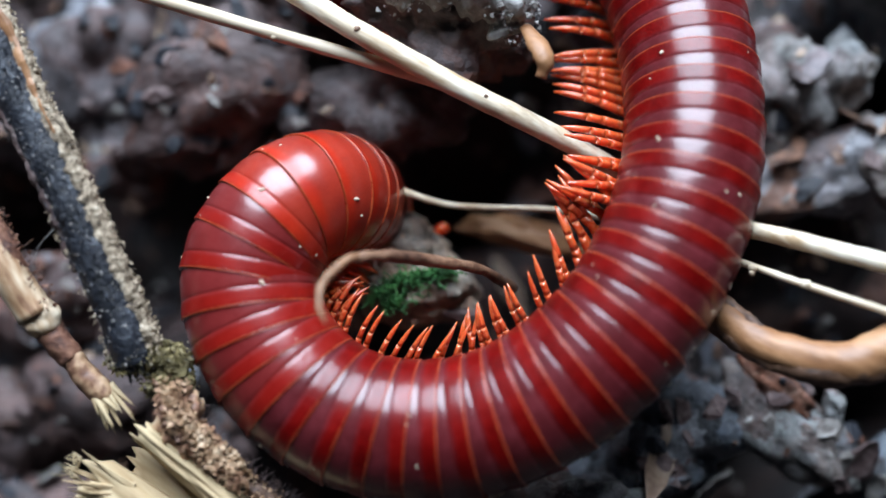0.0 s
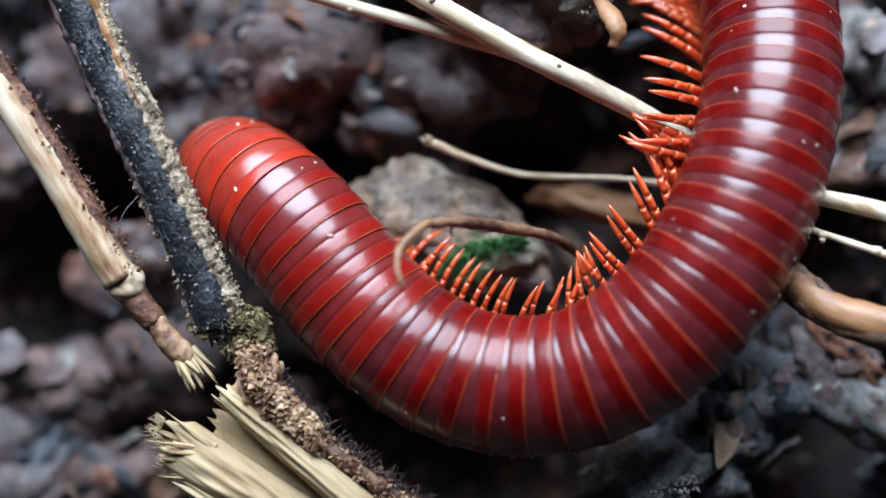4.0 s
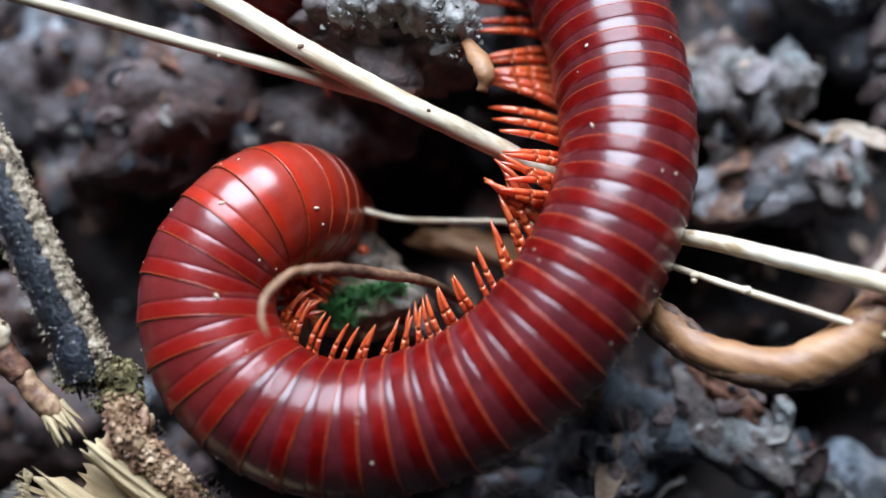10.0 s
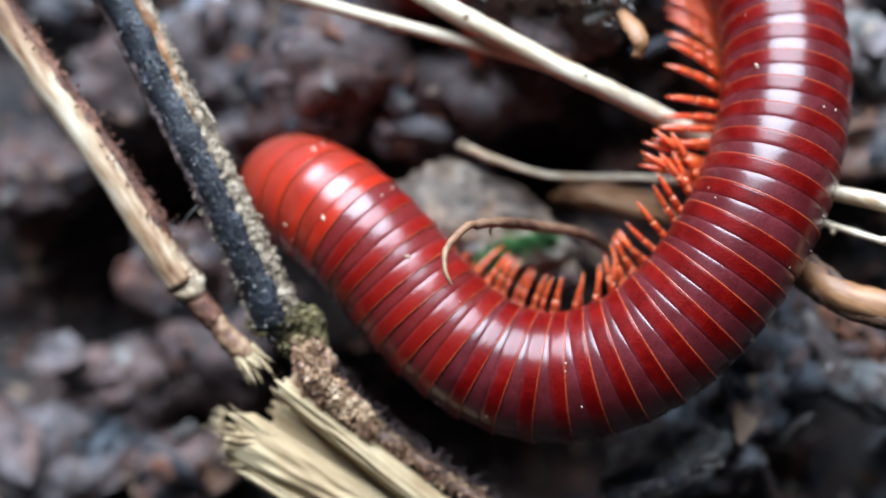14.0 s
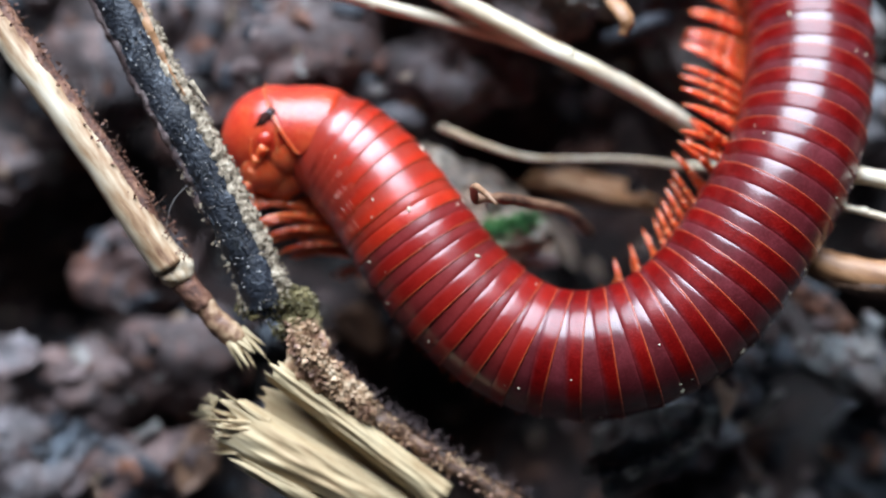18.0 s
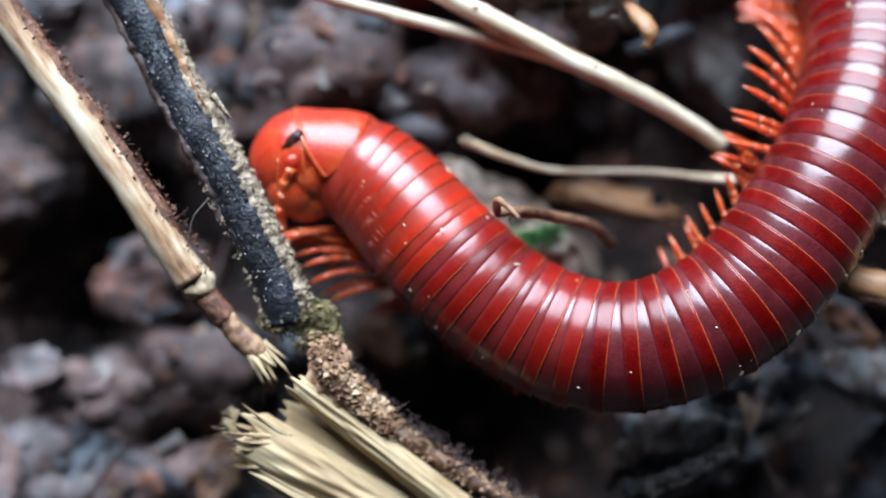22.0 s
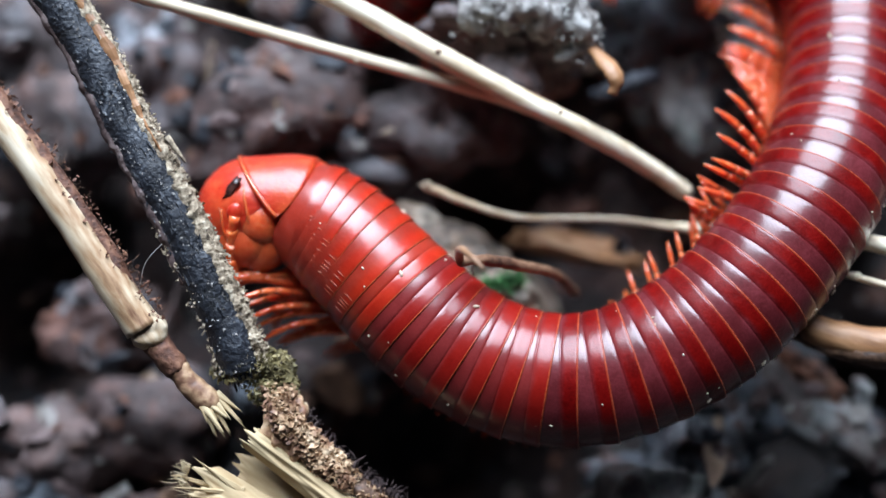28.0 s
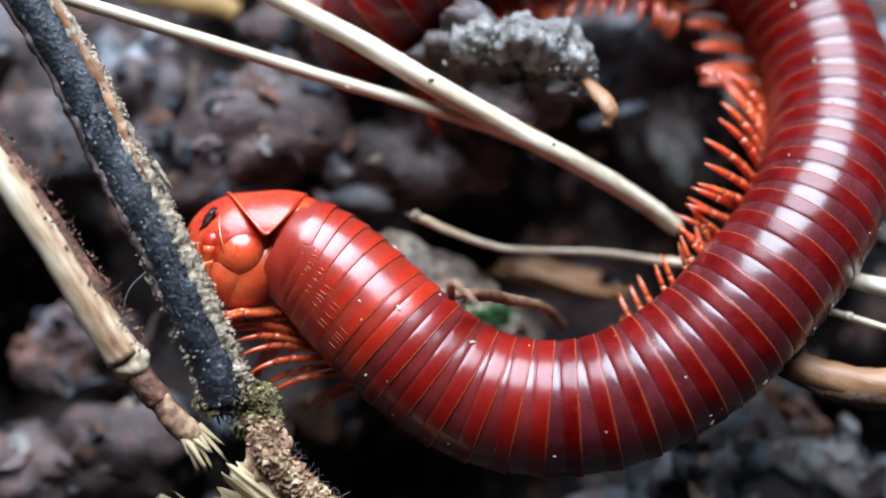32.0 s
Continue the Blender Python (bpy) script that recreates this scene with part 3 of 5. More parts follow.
def scatter_chips():
    """Angular chips of bark, leaf and grit lying all over the litter; past counting."""
    for name, m, label, count, size, seed in (
            ("rust_chip", M_BARK_RUST, "rusty chips of rotten bark", 500, 0.42, 1), ("grey_chip", M_LICHEN, "pale blue-grey chips and grit", 420, 0.24, 2),
            ("black_chip", M_BARK_BLACK, "black wet chips of bark", 600, 0.42, 3), ("umber_chip", M_BARK_PURPLE, "purple-brown leaf mould chips", 600, 0.40, 4), ("tan_chip", M_LEAF, "tan leaf scraps", 200, 0.34, 5)):
        rnd = random.Random(seed)
        verts, faces = [], []
        for _ in range(count):
            x, y = rnd.uniform(-28, 31), rnd.uniform(-18, 22)
            if noise.noise(Vector((x * 0.22, y * 0.22, seed * 9.0))) < rnd.uniform(-0.45, 0.25):
                continue
            p, nor = drop(x, y)
            if p.z > 0.8:
                continue
            s = min(0.6, size * math.exp(rnd.gauss(0, 0.5)))
            a = nor.orthogonal().normalized()
            c = nor.cross(a)
            an = rnd.uniform(0, 6.28)
            u, v = a * math.cos(an) + c * math.sin(an), c * math.cos(an) - a * math.sin(an)
            nor = (nor + Vector((rnd.gauss(0, 0.3), rnd.gauss(0, 0.3), 0))).normalized()
            long = rnd.uniform(1.0, 2.4)
            base = len(verts)
            k = rnd.choice((4, 5, 5, 6))
            for h in (0.0, 1.0):
                for q in range(k):
                    w = 6.283 * q / k + rnd.uniform(-0.4, 0.4)
                    r = s * rnd.uniform(0.6, 1.1) * (1 - 0.25 * h)
                    verts.append(p + u * math.cos(w) * r * long + v * math.sin(w) * r + nor * (s * (0.45 * h * rnd.uniform(0.6, 1.4)) - 0.1 * s))
            for q in range(k):
                faces.append((base + q, base + (q + 1) % k, base + k + (q + 1) % k, base + k + q))
            faces.append(tuple(base + k + q for q in range(k)))
        me = bpy.data.meshes.new(name)
        me.from_pydata([v * MM for v in verts], [], faces)
        me.materials.append(m)
        tagged(new(name, me), label, "litter", kind="stuff")


scatter_chips()


def scatter_flakes():
    """Loose scraps of bark and dead leaf that break up the soil."""
    rnd = random.Random(21)
    kinds = []
    for i, (m, c) in enumerate([(M_LEAF, "grey-brown"), (M_BARK_BROWN, "dark brown"), (M_CLOD_GREY, "pale grey"), (M_CLOD_RED, "rusty"), (M_LICHEN, "whitish"), (M_BARK_PURPLE, "purple-brown")]):
        for k in range(2):
            n, r = 9, []
            bm = bmesh.new()
            grid = []
            wd, ln, cup = rnd.uniform(0.3, 1.0), rnd.uniform(1.2, 2.6), rnd.uniform(-0.3, 0.5)
            for a in range(n + 1):
                f = a / n * 2 - 1
                edge = wd * (1 - abs(f) ** 2.5) * (1 + 0.4 * noise.noise(Vector((f * 3, i * 5.0, k)))) + 0.08
                row = []
                for q in range(6):
                    gq = q / 5 * 2 - 1
                    x, y = f * ln, gq * edge * (1 + 0.3 * noise.noise(Vector((f * 4, gq * 2, i + k * 9.0))))
                    row.append(bm.verts.new((x, y, cup * gq * gq * wd + 0.25 * noise.noise(Vector((x * 1.3, y * 1.3, i * 3.0 + k))))))
                grid.append(row)
            low = [[bm.verts.new(v.co - Vector((0, 0, 0.10))) for v in row] for row in grid]
            for s0, flip in ((grid, False), (low, True)):
                for a in range(n):
                    for q in range(5):
                        vs = (s0[a][q], s0[a + 1][q], s0[a + 1][q + 1], s0[a][q + 1])
                        bm.faces.new(vs[::-1] if not flip else vs)
            for a in range(n):
                bm.faces.new((grid[a][0], grid[a + 1][0], low[a + 1][0], low[a][0]))
                bm.faces.new((grid[a + 1][5], grid[a][5], low[a][5], low[a + 1][5]))
            bmesh.ops.recalc_face_normals(bm, faces=bm.faces[:])
            first = part("litter_flake", bm, m)
            kinds.append((first.data, c))
            bpy.data.objects.remove(first)
    made = 0
    while made < 60:
        x, y = rnd.uniform(-27, 30), rnd.uniform(-17, 20)
        at, nor = drop(x, y)
        if at.z < -10 or at.z > 0.5:
            continue
        me, c = rnd.choice(kinds)
        ob = new("litter_flake", me)
        s = rnd.uniform(0.5, 1.3)
        ob.matrix_basis = Matrix.LocRotScale((at + nor * 0.12) * MM, Vector((0, 0, 1)).rotation_difference((nor + Vector((rnd.gauss(0, 0.2), rnd.gauss(0, 0.2), 0))).normalized()) @ Euler((0, 0, rnd.uniform(0, 6.28))).to_quaternion(), (s, s, s))
        tagged(ob, "small %s scrap of bark or leaf on the soil" % c, "litter", "scraps of litter")
        made += 1


scatter_flakes()


def lichen_and_moss():
    rnd = random.Random(9)
    pts = [Vector((0.96, 11.09, 5.60)), Vector((2.70, 11.21, 6.60)), Vector((4.56, 10.90, 6.80)), Vector((5.94, 10.37, 6.60)), Vector((6.28, 9.49, 6.00))]
    root = thing("lichen")
    part("mat", tube([(*p, r) for p, r in zip(pts, (0.55, 0.95, 1.1, 1.0, 0.6))], 24, 16, 0.75, 0.9, 4.0), M_LICHEN, root, "pale grey lichen mat")
    cr = part("crumb", flakes_mesh(pts, 700, 0.11, 3, 1.05, (0, 0, 0.4)), M_LICHEN, root, "loose grey crumbs", smooth=False)
    cr["kind"] = "stuff"
    tagged(root, "pale grey crusty lichen on a bark chunk", "lichen")
    pts = [Vector((0.08, -1.43, 1.20)), Vector((1.12, -0.69, 1.60)), Vector((2.39, -0.43, 1.70)), Vector((3.66, -0.19, 1.50)), Vector((1.63, -1.42, 1.30)), Vector((0.60, -1.81, 1.20))]
    bm = fibres_mesh(pts, 520, 0.75, 0.075, 4, (0, 0, 0.8), 1.0)
    tagged(part("moss", bm, M_MOSS), "small bright green moss tuft on a stone", "moss", kind="stuff")


lichen_and_moss()


def flake(name, pts, width, material, label, seed, parent=None):
    """A curled dry scale along a path of points."""
    line = curve_points(pts, 6)
    bm = bmesh.new()
    rows = []
    for i, p in enumerate(line):
        f = i / (len(line) - 1)
        t = (line[min(i + 1, len(line) - 1)] - line[max(i - 1, 0)]).normalized()
        s = t.cross(Vector((0.2, 0.1, 1))).normalized()
        u = s.cross(t)
        wd = width * (0.55 + 0.45 * math.sin(math.pi * min(1, f * 1.15))) * (1 + 0.25 * noise.noise(Vector((f * 6, seed, 0))))
        top = []
        for j in range(7):
            g = j / 3 - 1
            top.append(p + s * g * wd / 2 + u * (-0.22 * wd * g * g + 0.05 * noise.noise(Vector((f * 9, g * 3, seed)))))
        rows.append([bm.verts.new(q) for q in top] + [bm.verts.new(q - u * 0.08) for q in reversed(top)])
    for a, b in zip(rows, rows[1:]):
        for k in range(14):
            bm.faces.new((a[k], a[(k + 1) % 14], b[(k + 1) % 14], b[k]))
    bm.faces.new(rows[0][::-1])
    bm.faces.new(rows[-1])
    bmesh.ops.recalc_face_normals(bm, faces=bm.faces[:])
    ob = part(name, bm, material, parent)
    return tagged(ob, label, "dry scale")


flake("bark_scale", [(6.54, 9.39, 7.00), (7.13, 8.31, 7.80), (7.36, 7.56, 8.00), (7.19, 6.89, 7.70)], 0.9, M_TWIG_TAN, "dry brown papery bark scale on a bark chunk", 2)
flake("leaf_fragment", [(-14.5, 16.8, -2.6), (-12.5, 16.9, -2.1), (-10.5, 16.4, -2.0), (-9.0, 15.6, -2.4)], 2.4, M_LEAF_YELLOW, "ochre dry leaf fragment on the soil", 3)
flake("leaf_fragment", [(24.5, -1.0, -1.6), (25.5, 0.6, -1.0), (26.2, 2.2, -1.3)], 1.2, M_LEAF, "grey-brown dry leaf fragment", 4)


# ---- straws and twigs ----
def straw(name, ctrl, material, label, seg=14, rough=0.03, seed=1.0, knots=(), flat=1.0):
    root = thing(name)
    part("stalk", tube(ctrl, seg, 10, rough, 1.6, seed, flat), material, root)
    for k in knots:
        part("knot", clod_mesh((k[3], k[3] * 0.8, k[3] * 0.8), seed + k[0], 0.3, 1.0, 2), material if len(k) < 5 else k[4], root).location = Vector(k[:3]) * MM
    return tagged(root, label, "straw")


straw("long_straw", [(-9.17, 14.21, 5.80, 0.46), (-3.87, 11.26, 6.40, 0.45), (-0.43, 9.12, 6.70, 0.47), (3.59, 6.98, 6.40, 0.46), (6.90, 5.55, 5.60, 0.45), (9.30, 4.65, 4.20, 0.42), (11.60, 3.75, 2.50, 0.38)], M_STRAW,
      "long pale cream straw lying across the litter", knots=[(-0.36, 9.06, 7.10, 0.16, M_BARK_BROWN), (4.99, 6.33, 6.95, 0.10, M_BARK_BROWN)])
straw("thin_straw", [(-19.11, 13.23, 7.20, 0.30), (-13.21, 11.61, 6.80, 0.30), (-3.97, 9.14, 6.10, 0.30), (0.41, 7.96, 5.90, 0.30), (2.95, 7.30, 5.40, 0.28), (6.65, 6.26, 4.20, 0.26)], M_STRAW_DULL,
      "thin beige straw under the long straw", knots=[(-3.89, 8.96, 6.20, 0.2), (1.65, 7.81, 6.10, 0.14, M_BARK_BROWN)])
straw("bent_straw", [(-0.90, 3.91, 3.20, 0.12), (-0.28, 3.78, 3.10, 0.20), (1.11, 3.26, 2.80, 0.17), (3.64, 2.65, 2.30, 0.14), (8.20, 2.58, 2.00, 0.14), (11.55, 1.97, 2.80, 0.2), (15.56, 1.31, 5.40, 0.34), (19.15, 0.10, 7.40, 0.37), (22.47, -0.98, 8.40, 0.38), (26.62, -2.42, 9.00, 0.38)], M_STRAW,
      "pale bent straw that passes under the millipede", knots=[(-0.65, 3.99, 3.20, 0.26, M_BARK_PALE)])
straw("fine_straw", [(12.49, 1.35, 3.00, 0.12), (15.11, 0.19, 4.80, 0.14), (17.91, -1.17, 6.80, 0.15), (21.59, -2.48, 7.60, 0.14), (26.45, -4.22, 8.00, 0.14)], M_STRAW_DULL,
      "very thin dry straw with small buds", knots=[(15.97, -0.35, 5.60, 0.22), (17.79, -1.12, 6.90, 0.22), (15.90, -0.53, 5.60, 0.15)])


def straw_fray():
    root = thing("straw_tuft")
    f = part("fibre", fibres_mesh([Vector((-0.96, 3.94, 3.20)), Vector((-0.52, 3.83, 3.20))], 16, 0.4, 0.03, 61, (-0.6, 0.3, 0.1)), M_STRAW_DULL, root, "frayed straw fibres")
    f["kind"] = "stuff"
    tagged(root, "tiny frayed tuft at the tip of a bent straw", "straw")


straw_fray()


def tan_twig():
    root = thing("tan_twig")
    c = [(12.68, -0.27, 3.20, 0.55), (14.49, -1.99, 5.00, 0.68), (16.24, -3.50, 6.20, 0.76), (19.03, -4.22, 6.80, 0.84), (21.48, -3.38, 6.90, 0.98), (23.35, -1.90, 6.80, 1.15), (26.40, 0.86, 5.40, 1.3), (30.07, 3.90, 3.40, 1.3)]
    part("stem", tube(c, 20, 12, 0.10, 0.9, 3.0), M_TWIG_TAN, root)
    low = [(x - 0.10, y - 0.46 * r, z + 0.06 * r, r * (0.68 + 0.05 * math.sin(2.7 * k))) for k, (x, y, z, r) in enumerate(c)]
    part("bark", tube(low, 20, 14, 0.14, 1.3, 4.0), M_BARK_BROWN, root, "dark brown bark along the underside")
    part("bark_sleeve", tube([(x + 0.05, y + 0.05, z + 0.05, r * q) for (x, y, z, r), q in zip(c[4:], (0.80, 1.02, 1.05, 1.05))], 20, 12, 0.10, 0.9, 6.0), M_BARK_RED, root, "reddish-brown bark sleeve")
    top = [(x + 0.30 * r, y + 0.50 * r, z + 0.40 * r, r * q) for (x, y, z, r), q in zip(c[:4], (0.42, 0.40, 0.30, 0.10))]
    part("bark_ridge", tube(top, 14, 12, 0.14, 1.5, 5.0), M_BARK_BROWN, root, "lifted brown bark ridge")
    tagged(root, "curved tan twig with dark brown bark under the millipede", "twig")


tan_twig()


SPRINGY = []


def tendril():
    root = thing("curled_tendril")
    part("stem", tube([(6.30, -0.85, 1.50, 0.24), (4.91, -0.47, 4.40, 0.22), (3.39, -0.40, 6.00, 0.25), (1.22, -0.45, 8.00, 0.24), (0.13, -0.70, 9.10, 0.20)], 10, 10, 0.07, 2.0, 4.0), M_TENDRIL, root)
    joint = Vector((0.17, -0.69, 9.05))
    bow = [(0.17, -0.69, 9.05, 0.195), (-0.14, -0.81, 9.40, 0.185), (-0.92, -1.81, 10.40, 0.15), (-1.01, -2.80, 10.90, 0.12), (-0.70, -3.50, 11.00, 0.07)]
    tip = part("tip", tube([(p[0] - joint.x, p[1] - joint.y, p[2] - joint.z, p[3]) for p in bow], 10, 8, 0.05, 2.0, 4.5), M_TENDRIL_TIP, root, "curled paler tip")
    tip.location = joint * MM
    SPRINGY.append((tip, joint))
    part("thorn", tube([(0.80, -0.59, 7.80, 0.08), (0.76, -0.86, 7.80, 0.05), (0.89, -1.07, 7.90, 0.02)], 6, 3), M_BARK_BROWN, root, "tiny dark thorn")
    tagged(root, "thin brown curled tendril over the millipede", "tendril")


tendril()




def pale_stem():
    root = thing("pale_stem")
    c = [(-25.21, 15.35, 10.00, 0.66), (-20.12, 7.50, 8.60, 0.66), (-16.94, 3.08, 8.00, 0.68), (-14.58, -0.52, 7.40, 0.72), (-12.96, -3.00, 6.80, 0.78)]
    part("stem", tube(c, 18, 12, 0.05, 1.2, 6.0), M_WOOD_PALE, root, "peeled pale wood")
    line = curve_points([p[:3] for p in c], 14)
    bark = tube([(p[0] + 0.33, p[1] + 0.22, p[2] + 0.00, p[3] * 0.70) for p in c[:-1]] + [(-13.05, -2.35, 6.8, 0.30)], 16, 12, 0.10, 1.4, 7.0)
    part("bark", bark, M_BARK_RED, root, "dark reddish-brown bark strip")
    part("node", clod_mesh((0.76, 0.86, 0.72), 3.0, 0.12, 1.2, 4), M_WOOD_PALE, root, "swollen pale joint").location = Vector((-12.78, -3.06, 6.70)) * MM
    part("thin_end", tube([(-12.75, -3.25, 6.65, 0.60), (-12.33, -3.78, 6.40, 0.60), (-11.72, -4.52, 6.20, 0.54), (-11.45, -4.85, 6.10, 0.40)], 16, 10, 0.14, 1.3, 8.0), M_BARK_RED, root, "dark reddish-brown bark-covered stub")
    part("frayed_end", tube([(-11.90, -4.30, 6.20, 0.42), (-11.40, -4.88, 6.12, 0.50), (-10.90, -5.45, 6.00, 0.50), (-10.27, -6.05, 6.00, 0.50), (-9.98, -6.34, 5.90, 0.30)], 16, 10, 0.12, 1.2, 9.0), M_STUB, root, "orange-tan worn wood")
    fr = part("bark_crumb", flakes_mesh([Vector(p) + Vector((0.5, 0.3, 0.2)) for p in line], 260, 0.10, 11, 0.6, (0.5, 0.3, 0.5)), M_BARK_RED, root, smooth=False)
    fr["kind"] = "stuff"
    fb = part("bark_hair", fibres_mesh([Vector(p) + Vector((0.75, 0.45, 0.2)) for p in line], 60, 0.5, 0.02, 12, (0.5, 0.4, 0.2)), M_BARK_BROWN, root)
    fb["kind"] = "stuff"
    tips = [(-10.02, -7.84, 6.20), (-9.81, -7.98, 6.00), (-9.45, -7.84, 6.30), (-9.22, -7.69, 6.10), (-8.91, -7.44, 6.30), (-8.71, -7.17, 6.20), (-8.47, -6.87, 6.30), (-9.56, -7.50, 6.50), (-9.02, -7.13, 6.50)]
    for i, q in enumerate(tips):
        foot = Vector((-10.71, -5.91, 6.10)).lerp(Vector((-10.01, -5.65, 6.10)), (i % 7) / 6)
        part("splinter", sliver_mesh(foot, Vector(foot).lerp(Vector(q), 0.55 + 0.45 * ((i * 5) % 9) / 8), 0.36, 0.10, 0.12, rag=0.4, seed=20 + i, n=7, m=5, bow=0.10, rib=0.5), M_WOOD_YELLOW, root, "frayed pale splinter")
    tagged(root, "peeled pale plant stem with frayed end and bark strip", "twig")


pale_stem()


def flat_strip(line, width, thick, seed):
    """A ragged strip of bark peeling along a line."""
    bm = bmesh.new()
    rows = []
    for i, p in enumerate(line):
        f = i / (len(line) - 1)
        t = (line[min(i + 1, len(line) - 1)] - line[max(i - 1, 0)]).normalized()
        s = t.cross(Vector((0, 0, 1))).normalized()
        wd = width * (0.25 + 0.75 * math.sin(math.pi * min(1, 0.15 + f))) * (1 + 0.6 * noise.noise(Vector((f * 14, seed, 0))))
        lift = Vector((0, 0, 0.2 * noise.noise(Vector((f * 9, seed, 5)))))
        rows.append([bm.verts.new(p + lift + s * g * wd / 2 - Vector((0, 0, thick * h))) for g, h in ((-1, 0.4), (-0.3, 0), (0.4, 0.1), (1, 0.5), (0.3, 1.4), (-0.4, 1.4))])
    for a, c in zip(rows, rows[1:]):
        for k in range(6):
            bm.faces.new((a[k], a[(k + 1) % 6], c[(k + 1) % 6], c[k]))
    bm.faces.new(rows[0][::-1])
    bm.faces.new(rows[-1])
    bmesh.ops.recalc_face_normals(bm, faces=bm.faces[:])
    return bm


def dark_twig():
    root = thing("dark_twig")
    c = [(-20.92, 17.32, 9.50, 0.92), (-15.49, 9.05, 8.40, 0.92), (-13.61, 5.30, 8.00, 0.90), (-11.92, 2.24, 7.80, 0.88), (-10.43, -0.88, 7.30, 0.88), (-9.25, -3.54, 6.60, 0.98), (-9.00, -4.63, 6.20, 0.92)]
    part("stem", tube(c, 30, 26, 0.09, 0.8, 9.0), M_BARK_BLACK, root, "blackened bark")
    e = [(p[0] + 0.60, p[1] + 0.27, p[2] + 0.26, 0.46) for p in c]
    part("bark_edge", tube(e, 16, 30, 0.20, 3.6, 10.0), M_BARK_PALE, root, "cream flaking bark edge")
    w = [(p[0] - 0.62, p[1] - 0.25, p[2] + 0.10, 0.38) for p in c[:-2]]
    part("bark_ridge", tube(w, 12, 26, 0.16, 1.8, 11.0), M_BARK_PURPLE, root, "dull purple bark ridge")
    line = curve_points([p[:3] for p in c], 10)
    right = [p + Vector((0.68, 0.28, 0.22)) for p in line]
    fl = part("bark_flake", flakes_mesh(right[6:], 2600, 0.095, 31, 0.52), M_BARK_PALE, root, "cream crumbs", smooth=False)
    fl["kind"] = "stuff"
    f3 = part("crust", flakes_mesh(line, 1700, 0.085, 34, 0.90, (-0.1, 0, 0.5), 3.0), M_BARK_BLACK, root, "black flaking crust", smooth=False)
    f3["kind"] = "stuff"
    f2 = part("grit", flakes_mesh(line, 2600, 0.058, 32, 0.94, (0.1, 0, 0.6)), M_LICHEN, root, "grey grit", smooth=False)
    f2["kind"] = "stuff"
    lower = [p + Vector((-0.70, -0.29, 0.15)) for p in line]
    f4 = part("crumb_edge", flakes_mesh(lower[32:], 130, 0.10, 36, 0.4, (-0.4, -0.2, 0.4)), M_BARK_PALE, root, "cream crumbs", smooth=False)
    f4["kind"] = "stuff"
    part("bark_strip", flat_strip([p + Vector((0.62, 0.40, 0.78)) for p in line[6:26]], 0.42, 0.12, 5), M_TWIG_TAN, root, "orange-tan peeling strip", smooth=False)
    part("bark_spur", sliver_mesh((-11.88, 4.66, 9.00), (-11.08, 3.60, 8.90), 0.35, 0.08, 0.15, seed=3, n=5, m=3), M_BARK_PALE, root, "pale lifted bark tip", smooth=False)
    mo = part("moss_tuft", fibres_mesh([Vector((-9.47, -4.84, 6.60)), Vector((-8.31, -4.43, 6.80)), Vector((-7.34, -4.58, 6.60)), Vector((-7.14, -5.74, 6.20)), Vector((-8.24, -5.51, 6.40))], 170, 0.5, 0.03, 33, (0, -0.1, 0.3)), M_TUFT, root, "olive-brown mossy tuft")
    mo["kind"] = "stuff"
    mc = part("moss_crumb", flakes_mesh([Vector((-9.56, -4.76, 6.20)), Vector((-8.41, -4.46, 6.30)), Vector((-7.42, -4.55, 6.20)), Vector((-7.19, -5.73, 5.90)), Vector((-8.31, -5.49, 6.00))], 1100, 0.15, 38, 0.72), M_TUFT, root, "olive-brown mossy crumbs", smooth=False)
    mc["kind"] = "stuff"
    part("web_thread", tube([(-12.10, 0.38, 8.00, 0.02), (-12.83, -0.38, 7.60, 0.02), (-13.13, -1.50, 7.20, 0.02)], 5, 5), M_LICHEN, root, "single pale web thread")
    tagged(root, "blackened dead twig with cream flaking bark edge", "twig")


dark_twig()


